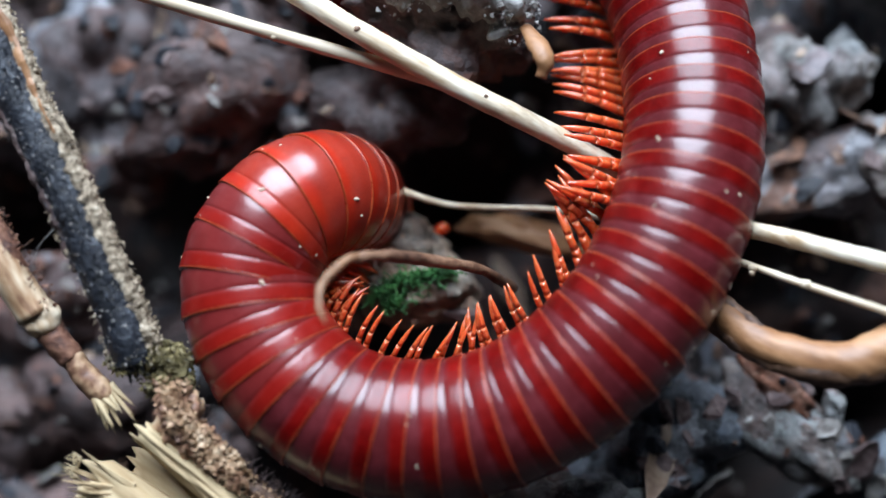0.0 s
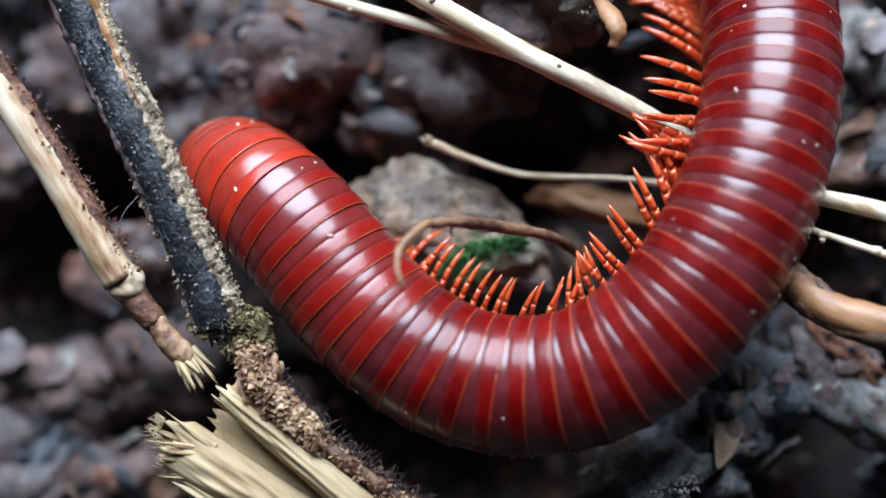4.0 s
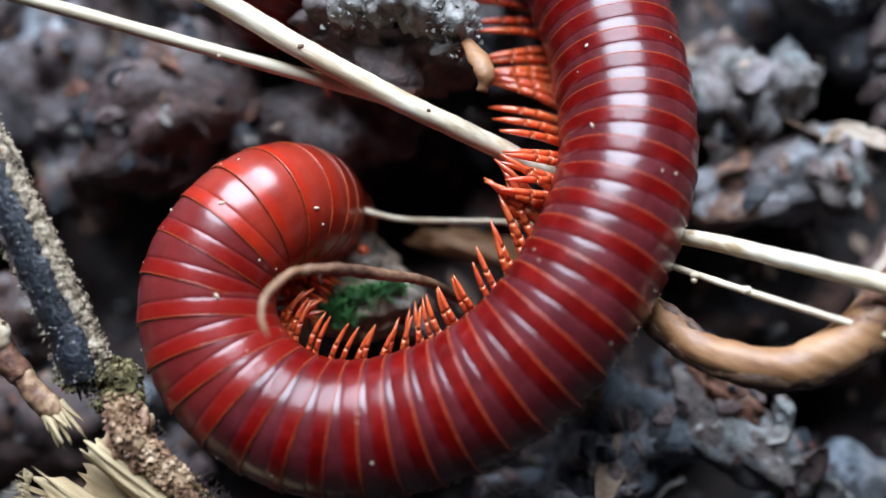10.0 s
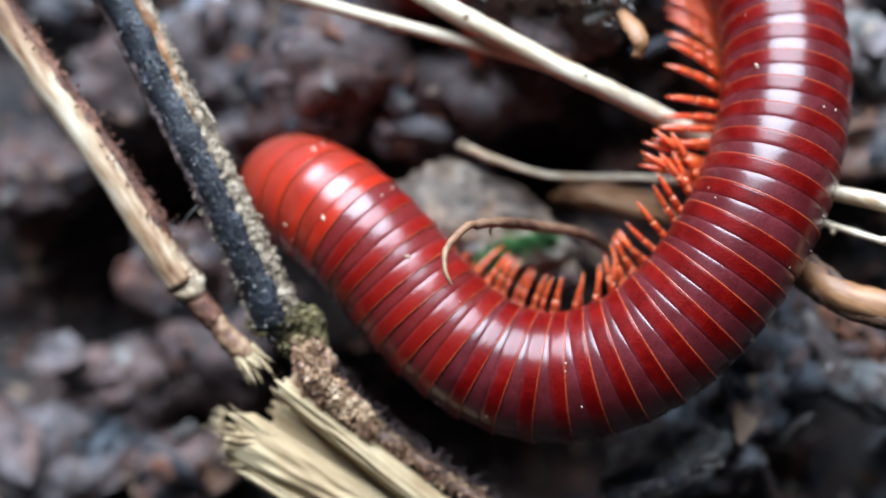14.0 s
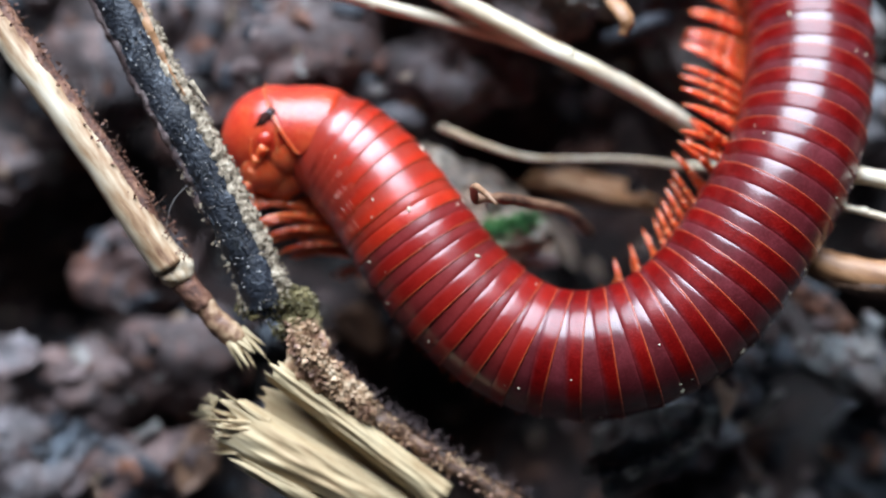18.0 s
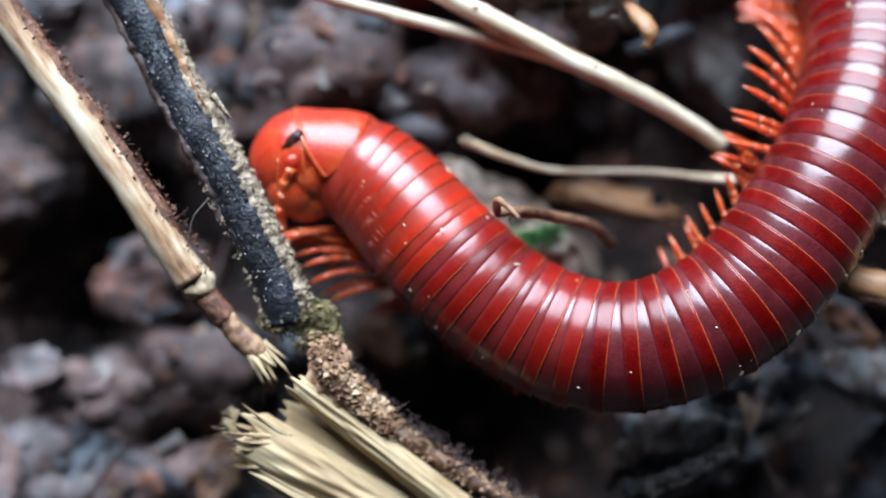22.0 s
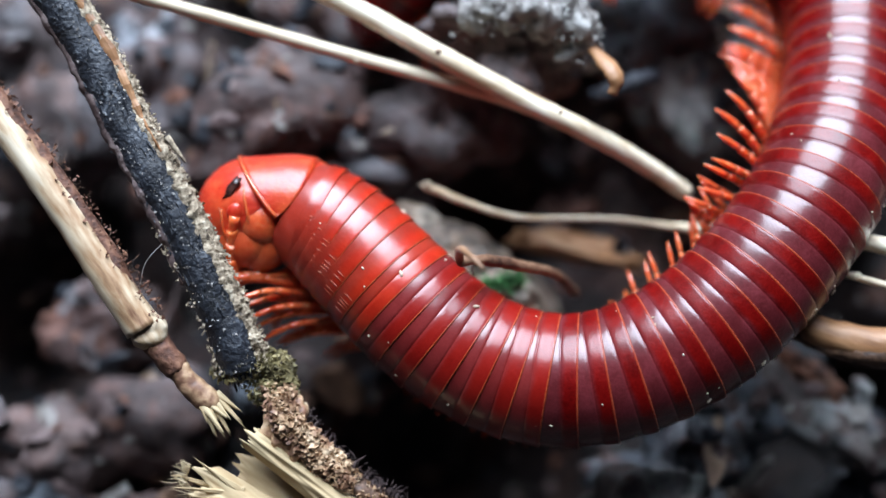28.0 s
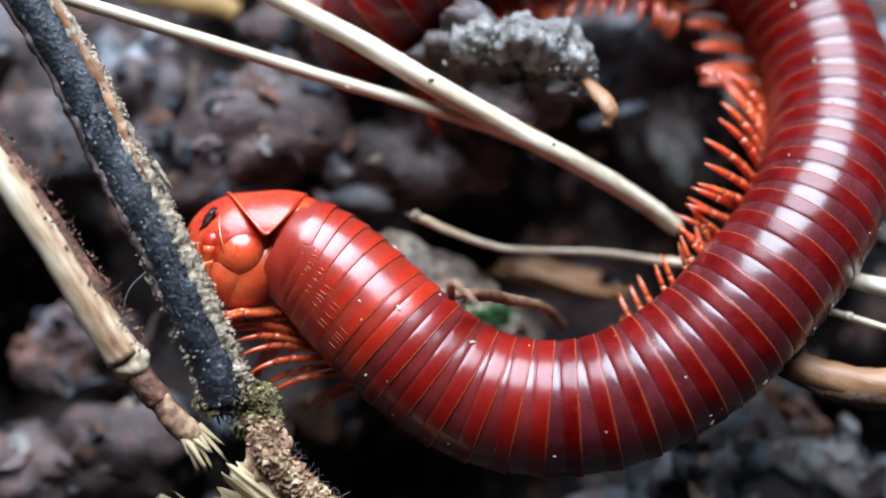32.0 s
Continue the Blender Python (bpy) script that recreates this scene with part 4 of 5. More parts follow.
def broken_stick():
    root = thing("broken_stick")
    part("core_splinter", sliver_mesh((-1.33, -13.21, 4.60), (-8.92, -7.23, 5.90), 1.45, 1.05, 0.8, rag=0.10, seed=51, n=24, m=26, bow=0.2, rib=0.05), M_WOOD_YELLOW, root, "long pale yellow splinter")
    part("side_splinter", sliver_mesh((-3.12, -13.88, 4.20), (-11.05, -9.35, 5.50), 1.8, 2.3, 0.75, rag=0.10, seed=52, n=26, m=34, bow=0.25, rib=0.04), M_WOOD_YELLOW, root, "broad frayed splinter")
    part("low_splinter", sliver_mesh((-5.45, -14.07, 3.80), (-10.76, -11.02, 5.10), 1.1, 0.6, 0.5, rag=0.2, seed=53, n=14, m=14, bow=0.5, rib=0.2), M_WOOD_YELLOW, root, "thin curled splinter")
    part("inner_wood", sliver_mesh((-2.26, -13.77, 3.30), (-9.74, -8.77, 4.80), 2.8, 2.4, 0.45, rag=0.12, seed=54, n=18, m=18, rib=0.3), M_WOOD_YELLOW, root, "sunken inner wood")
    rnd = random.Random(8)
    for i in range(16):
        f = rnd.random()
        a = Vector((-8.89, -9.70, 5.70)).lerp(Vector((-9.09, -11.07, 5.20)), f)
        b = Vector((-11.38, -8.54, 6.00)).lerp(Vector((-11.14, -11.10, 4.90)), f) + Vector((rnd.gauss(0, 0.6), rnd.gauss(0, 0.5), rnd.gauss(0, 0.4)))
        part("splinter", sliver_mesh(a, b, rnd.uniform(0.25, 0.60), 0.08, 0.10, rag=0.45, seed=60 + i, n=8, m=5, bow=rnd.uniform(-0.1, 0.2)), M_WOOD_YELLOW, root, smooth=False)
    fan = [Vector((-11.00, -8.54, 5.80)), Vector((-11.26, -9.23, 5.70)), Vector((-10.72, -9.97, 5.40)), Vector((-10.94, -11.09, 5.10))]
    ff = part("frayed_fibre", fibres_mesh(fan, 90, 0.6, 0.022, 17, (-0.8, 0.3, 0.0), 0.6), M_WOOD_YELLOW, root, "frayed pale wood fibres")
    ff["kind"] = "stuff"
    bark = [(-7.85, -5.47, 5.80, 0.45), (-7.10, -6.71, 5.60, 0.50), (-5.35, -8.68, 5.20, 0.40), (-3.09, -10.39, 4.90, 0.36), (-0.84, -11.86, 4.60, 0.40), (2.15, -13.68, 4.20, 0.42)]
    part("bark", tube(bark, 16, 14, 0.26, 1.3, 13.0), M_BARK_BROWN, root, "ragged brown bark")
    line = curve_points([p[:3] for p in bark], 10)
    fr = part("bark_fringe", fibres_mesh([p + Vector((0.3, 0.3, 0.2)) for p in line], 380, 0.62, 0.022, 14, (0.35, 0.45, 0.25)), M_BARK_PURPLE, root, "ragged bark fibres")
    fr["kind"] = "stuff"
    fl = part("bark_crumb", flakes_mesh(line, 700, 0.11, 15, 0.58, (0, 0.1, 0.6)), M_STUB, root, "tan bark crumbs", smooth=False)
    fl["kind"] = "stuff"
    rot = part("rotten_heart", clod_mesh((0.85, 1.35, 0.75), 4.0, 0.45, 1.4, 4), M_STUB, root, "crumbling orange-tan rotten wood")
    rot.location = Vector((-7.12, -6.94, 5.90)) * MM
    rc = part("rotten_crumb", flakes_mesh([Vector((-7.46, -5.79, 6.30)), Vector((-7.05, -6.91, 6.40)), Vector((-5.91, -8.12, 5.90)), Vector((-4.70, -9.20, 5.60))], 1500, 0.14, 19, 0.72, (0, 0, 0.7)), M_STUB, root, "orange-tan crumbs", smooth=False)
    rc["kind"] = "stuff"
    tagged(root, "broken stick with splintered yellow wood and ragged bark", "stick")


broken_stick()


def debris():
    root = thing("burnt_bark")
    c = [(6.13, -12.30, 1.90, 0.3), (7.51, -12.16, 2.30, 0.36), (8.79, -11.68, 2.60, 0.36), (10.11, -11.05, 2.70, 0.28), (11.01, -10.61, 2.60, 0.14)]
    part("strip", tube(c, 14, 12, 0.35, 1.1, 15.0), M_BARK_BLACK, root)
    line = curve_points([p[:3] for p in c], 8)
    f = part("crumb", flakes_mesh(line, 300, 0.10, 16, 0.5, (0, 0.2, 0.5)), M_LICHEN, root, smooth=False)
    f["kind"] = "stuff"
    tagged(root, "blackened gritty strip of bark on the soil", "bark")


debris()
straw("bark_sliver", [(7.4, 8.7, 1.6, 0.34), (8.6, 9.0, 2.0, 0.44), (9.8, 9.5, 2.0, 0.42), (10.8, 9.8, 1.6, 0.26)], M_BARK_BLACK, "blue-black sliver of wet bark beside a bark chunk", rough=0.12, seed=5.0)


# ---- the millipede ----
PITCH = [0.52, 0.55, 0.62, 0.74, 0.86, 0.98, 1.08, 1.16, 1.22] + [1.26] * 49
GIRTH = [2.60, 2.66, 2.71, 2.75, 2.79, 2.82, 2.85, 2.88, 2.90] + [2.92] * 39 + [2.88, 2.82, 2.74, 2.64, 2.5, 2.3, 2.05, 1.7, 1.25, 0.8]
FIRST = 5.35  # where the first full ring begins, from the tip of the head


def ring_mesh(p, r, plain=False, first=False):
    """One body ring: a mauve front band, a groove, a glossy red back band with a lip; flat belly."""
    e = 2.3 if first else max(1.40, 1.7 / p)
    prof = [(e, r * 0.865), (e - 0.16, r * 0.895), (0.98, r * 0.948), (0.70, r * 0.974), (0.52, r * 0.978), (0.44, r * 0.980), (0.32, r * 0.983), (0.20, r * 0.984), (0.11, r * 0.984), (0.075, r * 0.981), (0.055, r * 0.974), (0.03, r * 0.981), (-0.02, r * 0.987), (-0.12, r * 0.991), (-0.26, r * 0.995), (-0.38, r * 0.998), (-0.47, r), (-0.51, r * 0.994), (-0.515, r * 0.98), (-0.49, r * 0.94)]
    if plain:  # the rings next to the head have no groove between their bands
        prof = [(x, r * (0.985 + 0.02 * (0.2 - x)) if -0.1 < x < 0.2 else q) for x, q in prof]
    bm = bmesh.new()
    seg = 64
    rows = []
    for x, q in prof:
        row = []
        for k in range(seg):
            a = 2 * math.pi * k / seg
            y, z = q * math.sin(a), q * math.cos(a)
            if z < -0.80 * q:
                z = -0.80 * q + (z + 0.80 * q) * 0.35
            row.append(bm.verts.new((x * p, y, z)))
        rows.append(row)
    for a, b in zip(rows, rows[1:]):
        for k in range(seg):
            bm.faces.new((a[k], b[k], b[(k + 1) % seg], a[(k + 1) % seg]))
    bmesh.ops.recalc_face_normals(bm, faces=bm.faces[:])
    return bm


def rim_mesh(p, r):
    bm = bmesh.new()
    seg = 64
    rows = []
    for x, q in ((-0.462, r * 0.997), (-0.474, r * 1.003), (-0.504, r * 1.004), (-0.526, r * 0.994), (-0.520, r * 0.965)):
        row = []
        for k in range(seg):
            a = 2 * math.pi * k / seg
            y, z = q * math.sin(a), q * math.cos(a)
            if z < -0.80 * q:
                z = -0.80 * q + (z + 0.80 * q) * 0.35
            row.append(bm.verts.new((x * p, y, z)))
        rows.append(row)
    for a, b in zip(rows, rows[1:]):
        for k in range(seg):
            bm.faces.new((a[k], b[k], b[(k + 1) % seg], a[(k + 1) % seg]))
    bmesh.ops.recalc_face_normals(bm, faces=bm.faces[:])
    return bm


def leg_mesh(side, scale, stout=1.0):
    """A jointed leg, thick at the hip and clawed at the tip; side is +1 or -1."""
    bm = bmesh.new()
    path = [(0.0, 0.0, 0.0, 0.21), (0.06, 0.75, -0.20, 0.21), (0.18, 1.6, -0.10, 0.195), (0.30, 2.4, 0.06, 0.18), (0.36, 3.1, 0.05, 0.16), (0.36, 3.8, -0.12, 0.125), (0.32, 4.4, -0.40, 0.035)]
    ctrl = []
    for i, (x, y, z, r) in enumerate(path):
        ctrl.append((x * scale, y * side * scale, z * scale, r * scale * stout))
        if 0 < i < 5:
            nx = [path[i][j] * 0.94 + path[i + 1][j] * 0.06 for j in range(3)]
            ctrl.append((nx[0] * scale, nx[1] * side * scale, nx[2] * scale, r * 0.91 * scale * stout))
    return tube(ctrl, 10, 3, bm=bm)


def ellipsoid(size, at=(0, 0, 0), sub=4, shape=None):
    bm = bmesh.new()
    bmesh.ops.create_icosphere(bm, subdivisions=sub, radius=1.0)
    for v in bm.verts:
        d = v.co.normalized()
        if shape:
            d = shape(d)
        v.co = Vector((d.x * size[0] + at[0], d.y * size[1] + at[1], d.z * size[2] + at[2]))
    return bm


ANTENNAE = []
LEGS = []


def build_millipede():
    root = thing("millipede")
    tagged(root, "large rusty red millipede with orange legs crawling over litter", "millipede")
    rings, s = [], FIRST
    cache = {}
    for i, (p, r) in enumerate(zip(PITCH, GIRTH)):
        key = (p, r, min(i, 26))
        if key not in cache:
            a = part("body_ring", ring_mesh(p, r, i < 6, i == 0), M_FRONT if i < 7 else M_MID if i < 13 else M_MAUVE)
            b = part("rim", rim_mesh(p, r), M_RIM)
            sc = 0.95 if i < 8 else 0.78 if i < 17 else min(1.22, 0.78 + 0.06 * max(0, i - 22)) * (1.0 if r > 2.4 else r / 2.4)
            cache[key] = [o.data for o in (a, b)] + [part("leg", leg_mesh(sd, sc, 0.95 if i < 20 else 1.05), M_LEG).data for sd in (1, -1)]
            for o in [a, b] + [o for o in scene.objects if o.name.startswith("leg") and o.parent is None]:
                bpy.data.objects.remove(o)
        mesh, rim, left, right = cache[key]
        ring = new("body_ring", mesh)
        ring.parent = root
        rim_ob = new("rim", rim)
        rim_ob.parent = ring
        if i == 0:
            rim_ob["label"] = "thin orange rear edge"
        if i < 6:
            bm = bmesh.new()
            for sd in (1, -1):
                for k in range(5):
                    a = radians(76 + 5.5 * k + 2 * math.sin(i * 3.0 + k * 5.0))
                    y, z = r * 0.99 * math.sin(a) * sd, r * 0.99 * math.cos(a)
                    tube([(0.10 * p, y, z, 0.010), (-0.12 * p, y * 1.004, z, 0.022), (-0.40 * p, y * 1.008, z, 0.02)], 5, 3, bm=bm)
            part("ridges", bm, M_RIM, ring, "fine pale ridges on the flank")["kind"] = "stuff"
        if i < 56:
            rnd = random.Random(i)
            pairs = (0.22, -0.24)
            for q, dx in enumerate(pairs):
                for me, sd in ((left, 1), (right, -1)):
                    leg = new("leg", me)
                    leg.parent = ring
                    swing, lift = rnd.uniform(-3, 3) - 6, rnd.uniform(-3, 3)
                    if sd > 0:
                        lift -= 52 if i < 38 else 92  # drawn in under the flank
                    LEGS.append((leg, i, q, sd, Vector((dx * p, 0.5 * sd, -0.82 * r)) * MM, rnd.uniform(-3, 3), rnd.uniform(-3, 3)))
                    leg.matrix_basis = Matrix.Translation(Vector((dx * p, 0.5 * sd, -0.82 * r)) * MM) @ Euler((radians(lift * sd), 0, radians(swing * sd))).to_matrix().to_4x4()
        rings.append((ring, s + p / 2))
        s += p
    # collar shield and head
    def on_face(x, y, z, r):
        d = Vector((x, y, z)).normalized()
        return (2.5 * d.x - 0.17, 2.30 * d.y, 2.40 * d.z + 0.02, r)
    collar = part("collar", collar_mesh(), M_HEAD, root, "smooth orange-red collar shield")
    part("neck", ellipsoid((1.7, 2.22, 2.20), (-0.9, 0, -0.06), 4), M_HEAD, collar, "orange-red neck skin")
    part("collar_edge", collar_edge_mesh(), M_FACE, collar, "pale orange front edge")
    rings.append((collar, 4.25))
    head = part("head", ellipsoid((2.5, 2.32, 2.42), (-0.15, 0, 0.02), 5, head_shape), M_HEAD, root, "orange-red head capsule")
    for sd in (1, -1):
        eye = part("eye", clod_mesh((0.52, 0.22, 0.09), 2.0 + sd, 0.5, 2.2, 3), M_EYE, head, "dark speckled eye patch")
        eye.location = Vector((-0.45, 1.97 * sd, 1.36)) * MM
        eye.rotation_euler = (radians(-58 * sd), radians(6), radians(-6 * sd))
        part("antenna_socket", ellipsoid((0.42, 0.22, 0.36), (0.25, 2.10 * sd, 0.62), 3), M_HEAD, head, "raised antenna base")
        an = [(0, 0, 0, 0.24), (0.10, 0.62 * sd, 0.0, 0.21), (0.11, 0.66 * sd, 0, 0.26), (0.15, 1.25 * sd, -0.05, 0.22), (0.16, 1.3 * sd, -0.05, 0.28), (0.22, 1.95 * sd, -0.15, 0.23), (0.23, 2.0 * sd, -0.16, 0.29), (0.28, 2.6 * sd, -0.35, 0.27), (0.28, 2.66 * sd, -0.37, 0.28), (0.25, 3.1 * sd, -0.6, 0.26), (0.24, 3.25 * sd, -0.68, 0.12)]
        ANTENNAE.append((part("antenna", tube(an, 10, 3), M_LEG, head, "short jointed antenna"), sd))
        part("cheek", ellipsoid((1.10, 0.82, 1.10), (-0.10, 1.58 * sd, -0.50), 4), M_FACE, head, "bulging mandible cheek")
        part("jaw", ellipsoid((1.42, 1.18, 1.35), (0.85, 0.92 * sd, -0.50), 4), M_FACE, head, "rounded mandible lobe")
        part("lip", ellipsoid((1.75, 1.05, 1.20), (0.25, 0.90 * sd, -1.25), 4), M_FACE, head, "translucent orange lower lip")
        on = [on_face(a, b * sd, c, q) for a, b, c, q in ((-0.28, 0.85, 0.45, 0.03), (-0.10, 0.97, 0.28, 0.07), (0.10, 0.98, 0.02, 0.08), (0.28, 0.84, -0.22, 0.05))]
        part("face_fold", tube(on, 8, 6), M_FACE, head, "pale orange fold of the face")
        on = [on_face(a, b * sd, c, q) for a, b, c, q in ((0.30, 0.80, 0.45, 0.03), (0.50, 0.78, 0.22, 0.07), (0.62, 0.70, 0.0, 0.07), (0.74, 0.52, -0.15, 0.04))]
        part("face_fold", tube(on, 8, 6), M_FACE, head)
        part("palp", tube([(1.5, 0.8 * sd, -0.9, 0.16), (1.9, 1.05 * sd, -1.0, 0.14), (2.3, 1.15 * sd, -1.2, 0.06)], 8, 4), M_LEG, head, "tiny orange mouth palp")
    part("brow", ellipsoid((0.62, 1.10, 0.85), (1.55, 0, -0.10), 4), M_FACE, head, "glossy orange face plate")
    part("mouth_plate", ellipsoid((0.75, 1.05, 0.70), (1.25, 0, -1.25), 3), M_FACE, head, "translucent orange mouth plate")
    rings.append((head, 2.3))
    # cream mites on the flank
    for i, ang, dx in ((17, -62, 0.1), (19, -70, -0.2), (19, -58, 0.3), (21, -75, 0.0), (22, -66, 0.2), (23, -72, -0.1), (24, -68, 0.2), (4, 30, 0.1), (9, 28, 0.1), (6, -20, 0.0), (30, 60, 0.1), (33, 55, -0.2)):
        r, a = GIRTH[i] * 0.985, radians(ang)
        mt = part("mite", ellipsoid((0.16, 0.08, 0.07), (0, 0, 0), 2), M_MITE, rings[i][0], "tiny cream mite")
        mt.matrix_basis = Matrix.Translation(Vector((dx * PITCH[i], -r * math.sin(a), r * math.cos(a))) * MM) @ Euler((a, 0, radians(40 * math.sin(i * 3.0)))).to_matrix().to_4x4()
    rnd = random.Random(77)
    for k in range(46):  # soil grains stuck to the skin
        i = rnd.randrange(1, 34)
        r, a = GIRTH[i] * 0.985, radians(rnd.choice((rnd.uniform(-80, 80), rnd.uniform(45, 85))))
        gr = part("soil_grain", clod_mesh((rnd.uniform(0.04, 0.09), rnd.uniform(0.04, 0.07), 0.05), k, 0.4, 1.0, 1), M_MITE, rings[i][0])
        gr.location = Vector((rnd.uniform(-0.4, 0.4) * PITCH[i], r * math.sin(a), r * math.cos(a))) * MM
    return root, rings


def head_shape(d):
    x, y, z = d
    if x > 0:
        y *= 1 - 0.12 * x
    if z < 0:
        y *= 1 - 0.15 * z * z
        x *= 1 + 0.10 * z
    return Vector((x, y, z))


def collar_span(w):
    """Front and rear edge of the collar shield at w, 0 on the back to 1 at the flank's corner."""
    front, rear = 2.25 - 1.75 * w ** 1.7, -1.25 + 1.30 * w ** 3
    mid, shrink = 0.35, max(0.0, 1 - w ** 9) ** 0.5
    return mid + (front - mid) * shrink, mid + (rear - mid) * shrink


def collar_mesh():
    """The shield behind the head: long on the back, pinched to a rounded corner on each flank."""
    bm = bmesh.new()
    seg, rows = 44, []
    for j in range(13):
        f = j / 12
        row = []
        for k in range(seg + 1):
            a = radians(-98 + 196 * k / seg)
            front, rear = collar_span(abs(a) / radians(98))
            x = front + (rear - front) * f
            q = 2.48 - 0.15 * max(0.0, -x) ** 1.6 - 0.03 * max(0.0, x)
            row.append((x, q * math.sin(a), q * math.cos(a) - 0.05))
        rows.append(row)
    top = [[bm.verts.new(v) for v in row] for row in rows]
    low = [[bm.verts.new((v[0] * 0.97, v[1] * 0.94, v[2] * 0.94)) for v in row] for row in rows]
    for a, b in zip(top, top[1:]):
        for k in range(seg):
            bm.faces.new((a[k], a[k + 1], b[k + 1], b[k]))
    for a, b in zip(low, low[1:]):
        for k in range(seg):
            bm.faces.new((b[k], b[k + 1], a[k + 1], a[k]))
    for j in (0, 12):
        for k in range(seg):
            bm.faces.new((top[j][k], low[j][k], low[j][k + 1], top[j][k + 1]))
    for a, b, c, d in zip(top, top[1:], low, low[1:]):
        for k in (0, seg):
            bm.faces.new((a[k], b[k], d[k], c[k]))
    bmesh.ops.recalc_face_normals(bm, faces=bm.faces[:])
    return bm


def collar_edge_mesh():
    pts = []
    for k in range(41):
        a = radians(-98 + 196 * k / 40)
        x = collar_span(abs(a) / radians(98))[0]
        q = 2.48 - 0.15 * max(0.0, -x) ** 1.6 - 0.03 * max(0.0, x)
        pts.append((x, q * math.sin(a), q * math.cos(a) - 0.05, 0.095))
    return tube(pts, 6, 2)


BENDS = []


def bend(t, roll, *points):
    """The body's line at t seconds: places at the fixed distances below behind the tip of the head, and the lean of the fore part."""
    BENDS.append((t, roll, np.array(points)))


ALONG = np.array([0, 2, 4, 6, 8, 10, 12.5, 15, 18, 21, 25, 29, 33, 38, 43, 48, 54, 60, 66, 72, 78.0])
bend(0, -8, (-0.80, 2.70, -1.20), (-0.80, 2.70, 0.80), (-0.90, 2.80, 2.80), (-1.60, 2.90, 4.60), (-3.20, 2.20, 5.30), (-4.50, 0.60, 5.30), (-4.70, -1.80, 5.30), (-3.80, -4.10, 5.30), (-1.62, -6.24, 5.30), (1.19, -7.21, 5.30), (5.21, -6.91, 5.70), (8.70, -4.90, 6.40), (11.45, -1.75, 6.60), (13.40, 3.25, 6.10), (13.54, 8.61, 4.60), (12.24, 13.64, 3.30), (8.99, 18.31, 5.20), (3.20, 17.10, 5.20), (-1.80, 14.40, 3.40), (-3.00, 13.10, -1.50), (-1.90, 14.40, -7.20))
bend(1, -8, (-2.60, 2.90, -1.20), (-2.50, 2.90, 0.80), (-2.60, 3.00, 2.80), (-3.10, 2.90, 4.70), (-4.40, 1.70, 5.30), (-4.90, -0.31, 5.30), (-4.70, -2.74, 5.30), (-3.50, -4.95, 5.30), (-1.12, -6.79, 5.30), (1.81, -7.46, 5.30), (5.74, -6.73, 5.80), (9.12, -4.48, 6.50), (11.77, -1.21, 6.70), (13.50, 3.91, 6.00), (13.54, 9.17, 4.40), (12.03, 14.31, 3.40), (8.48, 18.43, 5.10), (2.70, 17.00, 5.10), (-2.20, 14.10, 3.20), (-3.00, 13.20, -2.00), (-1.80, 14.50, -7.70))
bend(1.5, 10, (-5.70, 5.60, -1.20), (-5.60, 4.80, 0.60), (-5.40, 4.00, 2.50), (-5.20, 3.10, 4.20), (-5.00, 1.50, 5.30), (-4.80, -0.52, 5.30), (-4.20, -2.97, 5.30), (-2.80, -5.08, 5.30), (-0.32, -6.71, 5.30), (2.61, -7.39, 5.40), (6.57, -6.44, 6.00), (9.86, -4.05, 6.70), (12.30, -0.65, 6.80), (13.73, 4.57, 5.90), (13.68, 9.93, 4.30), (12.16, 14.99, 3.60), (7.99, 18.55, 5.00), (2.30, 16.80, 4.90), (-2.50, 13.80, 2.90), (-2.90, 13.30, -2.50), (-1.70, 14.70, -8.20))
bend(2, 26, (-9.10, 5.00, -1.20), (-8.60, 4.30, 0.60), (-8.10, 3.50, 2.40), (-7.40, 2.50, 4.00), (-6.50, 1.20, 5.10), (-5.60, -0.53, 5.30), (-4.40, -2.79, 5.30), (-2.80, -4.80, 5.30), (-0.42, -6.54, 5.30), (2.51, -7.21, 5.40), (6.46, -6.45, 6.00), (9.68, -3.94, 6.70), (12.01, -0.36, 6.80), (13.87, 4.66, 5.90), (14.37, 10.04, 4.30), (12.86, 15.23, 3.90), (8.55, 18.56, 5.00), (2.70, 17.00, 5.00), (-2.20, 14.10, 3.20), (-3.00, 13.20, -2.00), (-1.80, 14.60, -7.80))
bend(3, 26, (-10.80, 3.70, -1.50), (-10.10, 3.30, 0.30), (-9.30, 2.70, 2.10), (-8.40, 2.10, 3.80), (-7.30, 1.10, 5.10), (-5.90, -0.23, 5.30), (-4.40, -2.32, 5.30), (-2.80, -4.24, 5.30), (-0.43, -6.19, 5.30), (2.40, -7.18, 5.30), (6.40, -6.68, 6.00), (9.79, -4.26, 6.70), (12.20, -0.70, 6.80), (13.92, 4.47, 6.00), (14.41, 9.74, 4.40), (13.07, 14.92, 3.90), (8.96, 18.58, 5.10), (3.00, 17.10, 5.20), (-2.00, 14.30, 3.30), (-3.00, 13.10, -1.70), (-1.80, 14.50, -7.40))
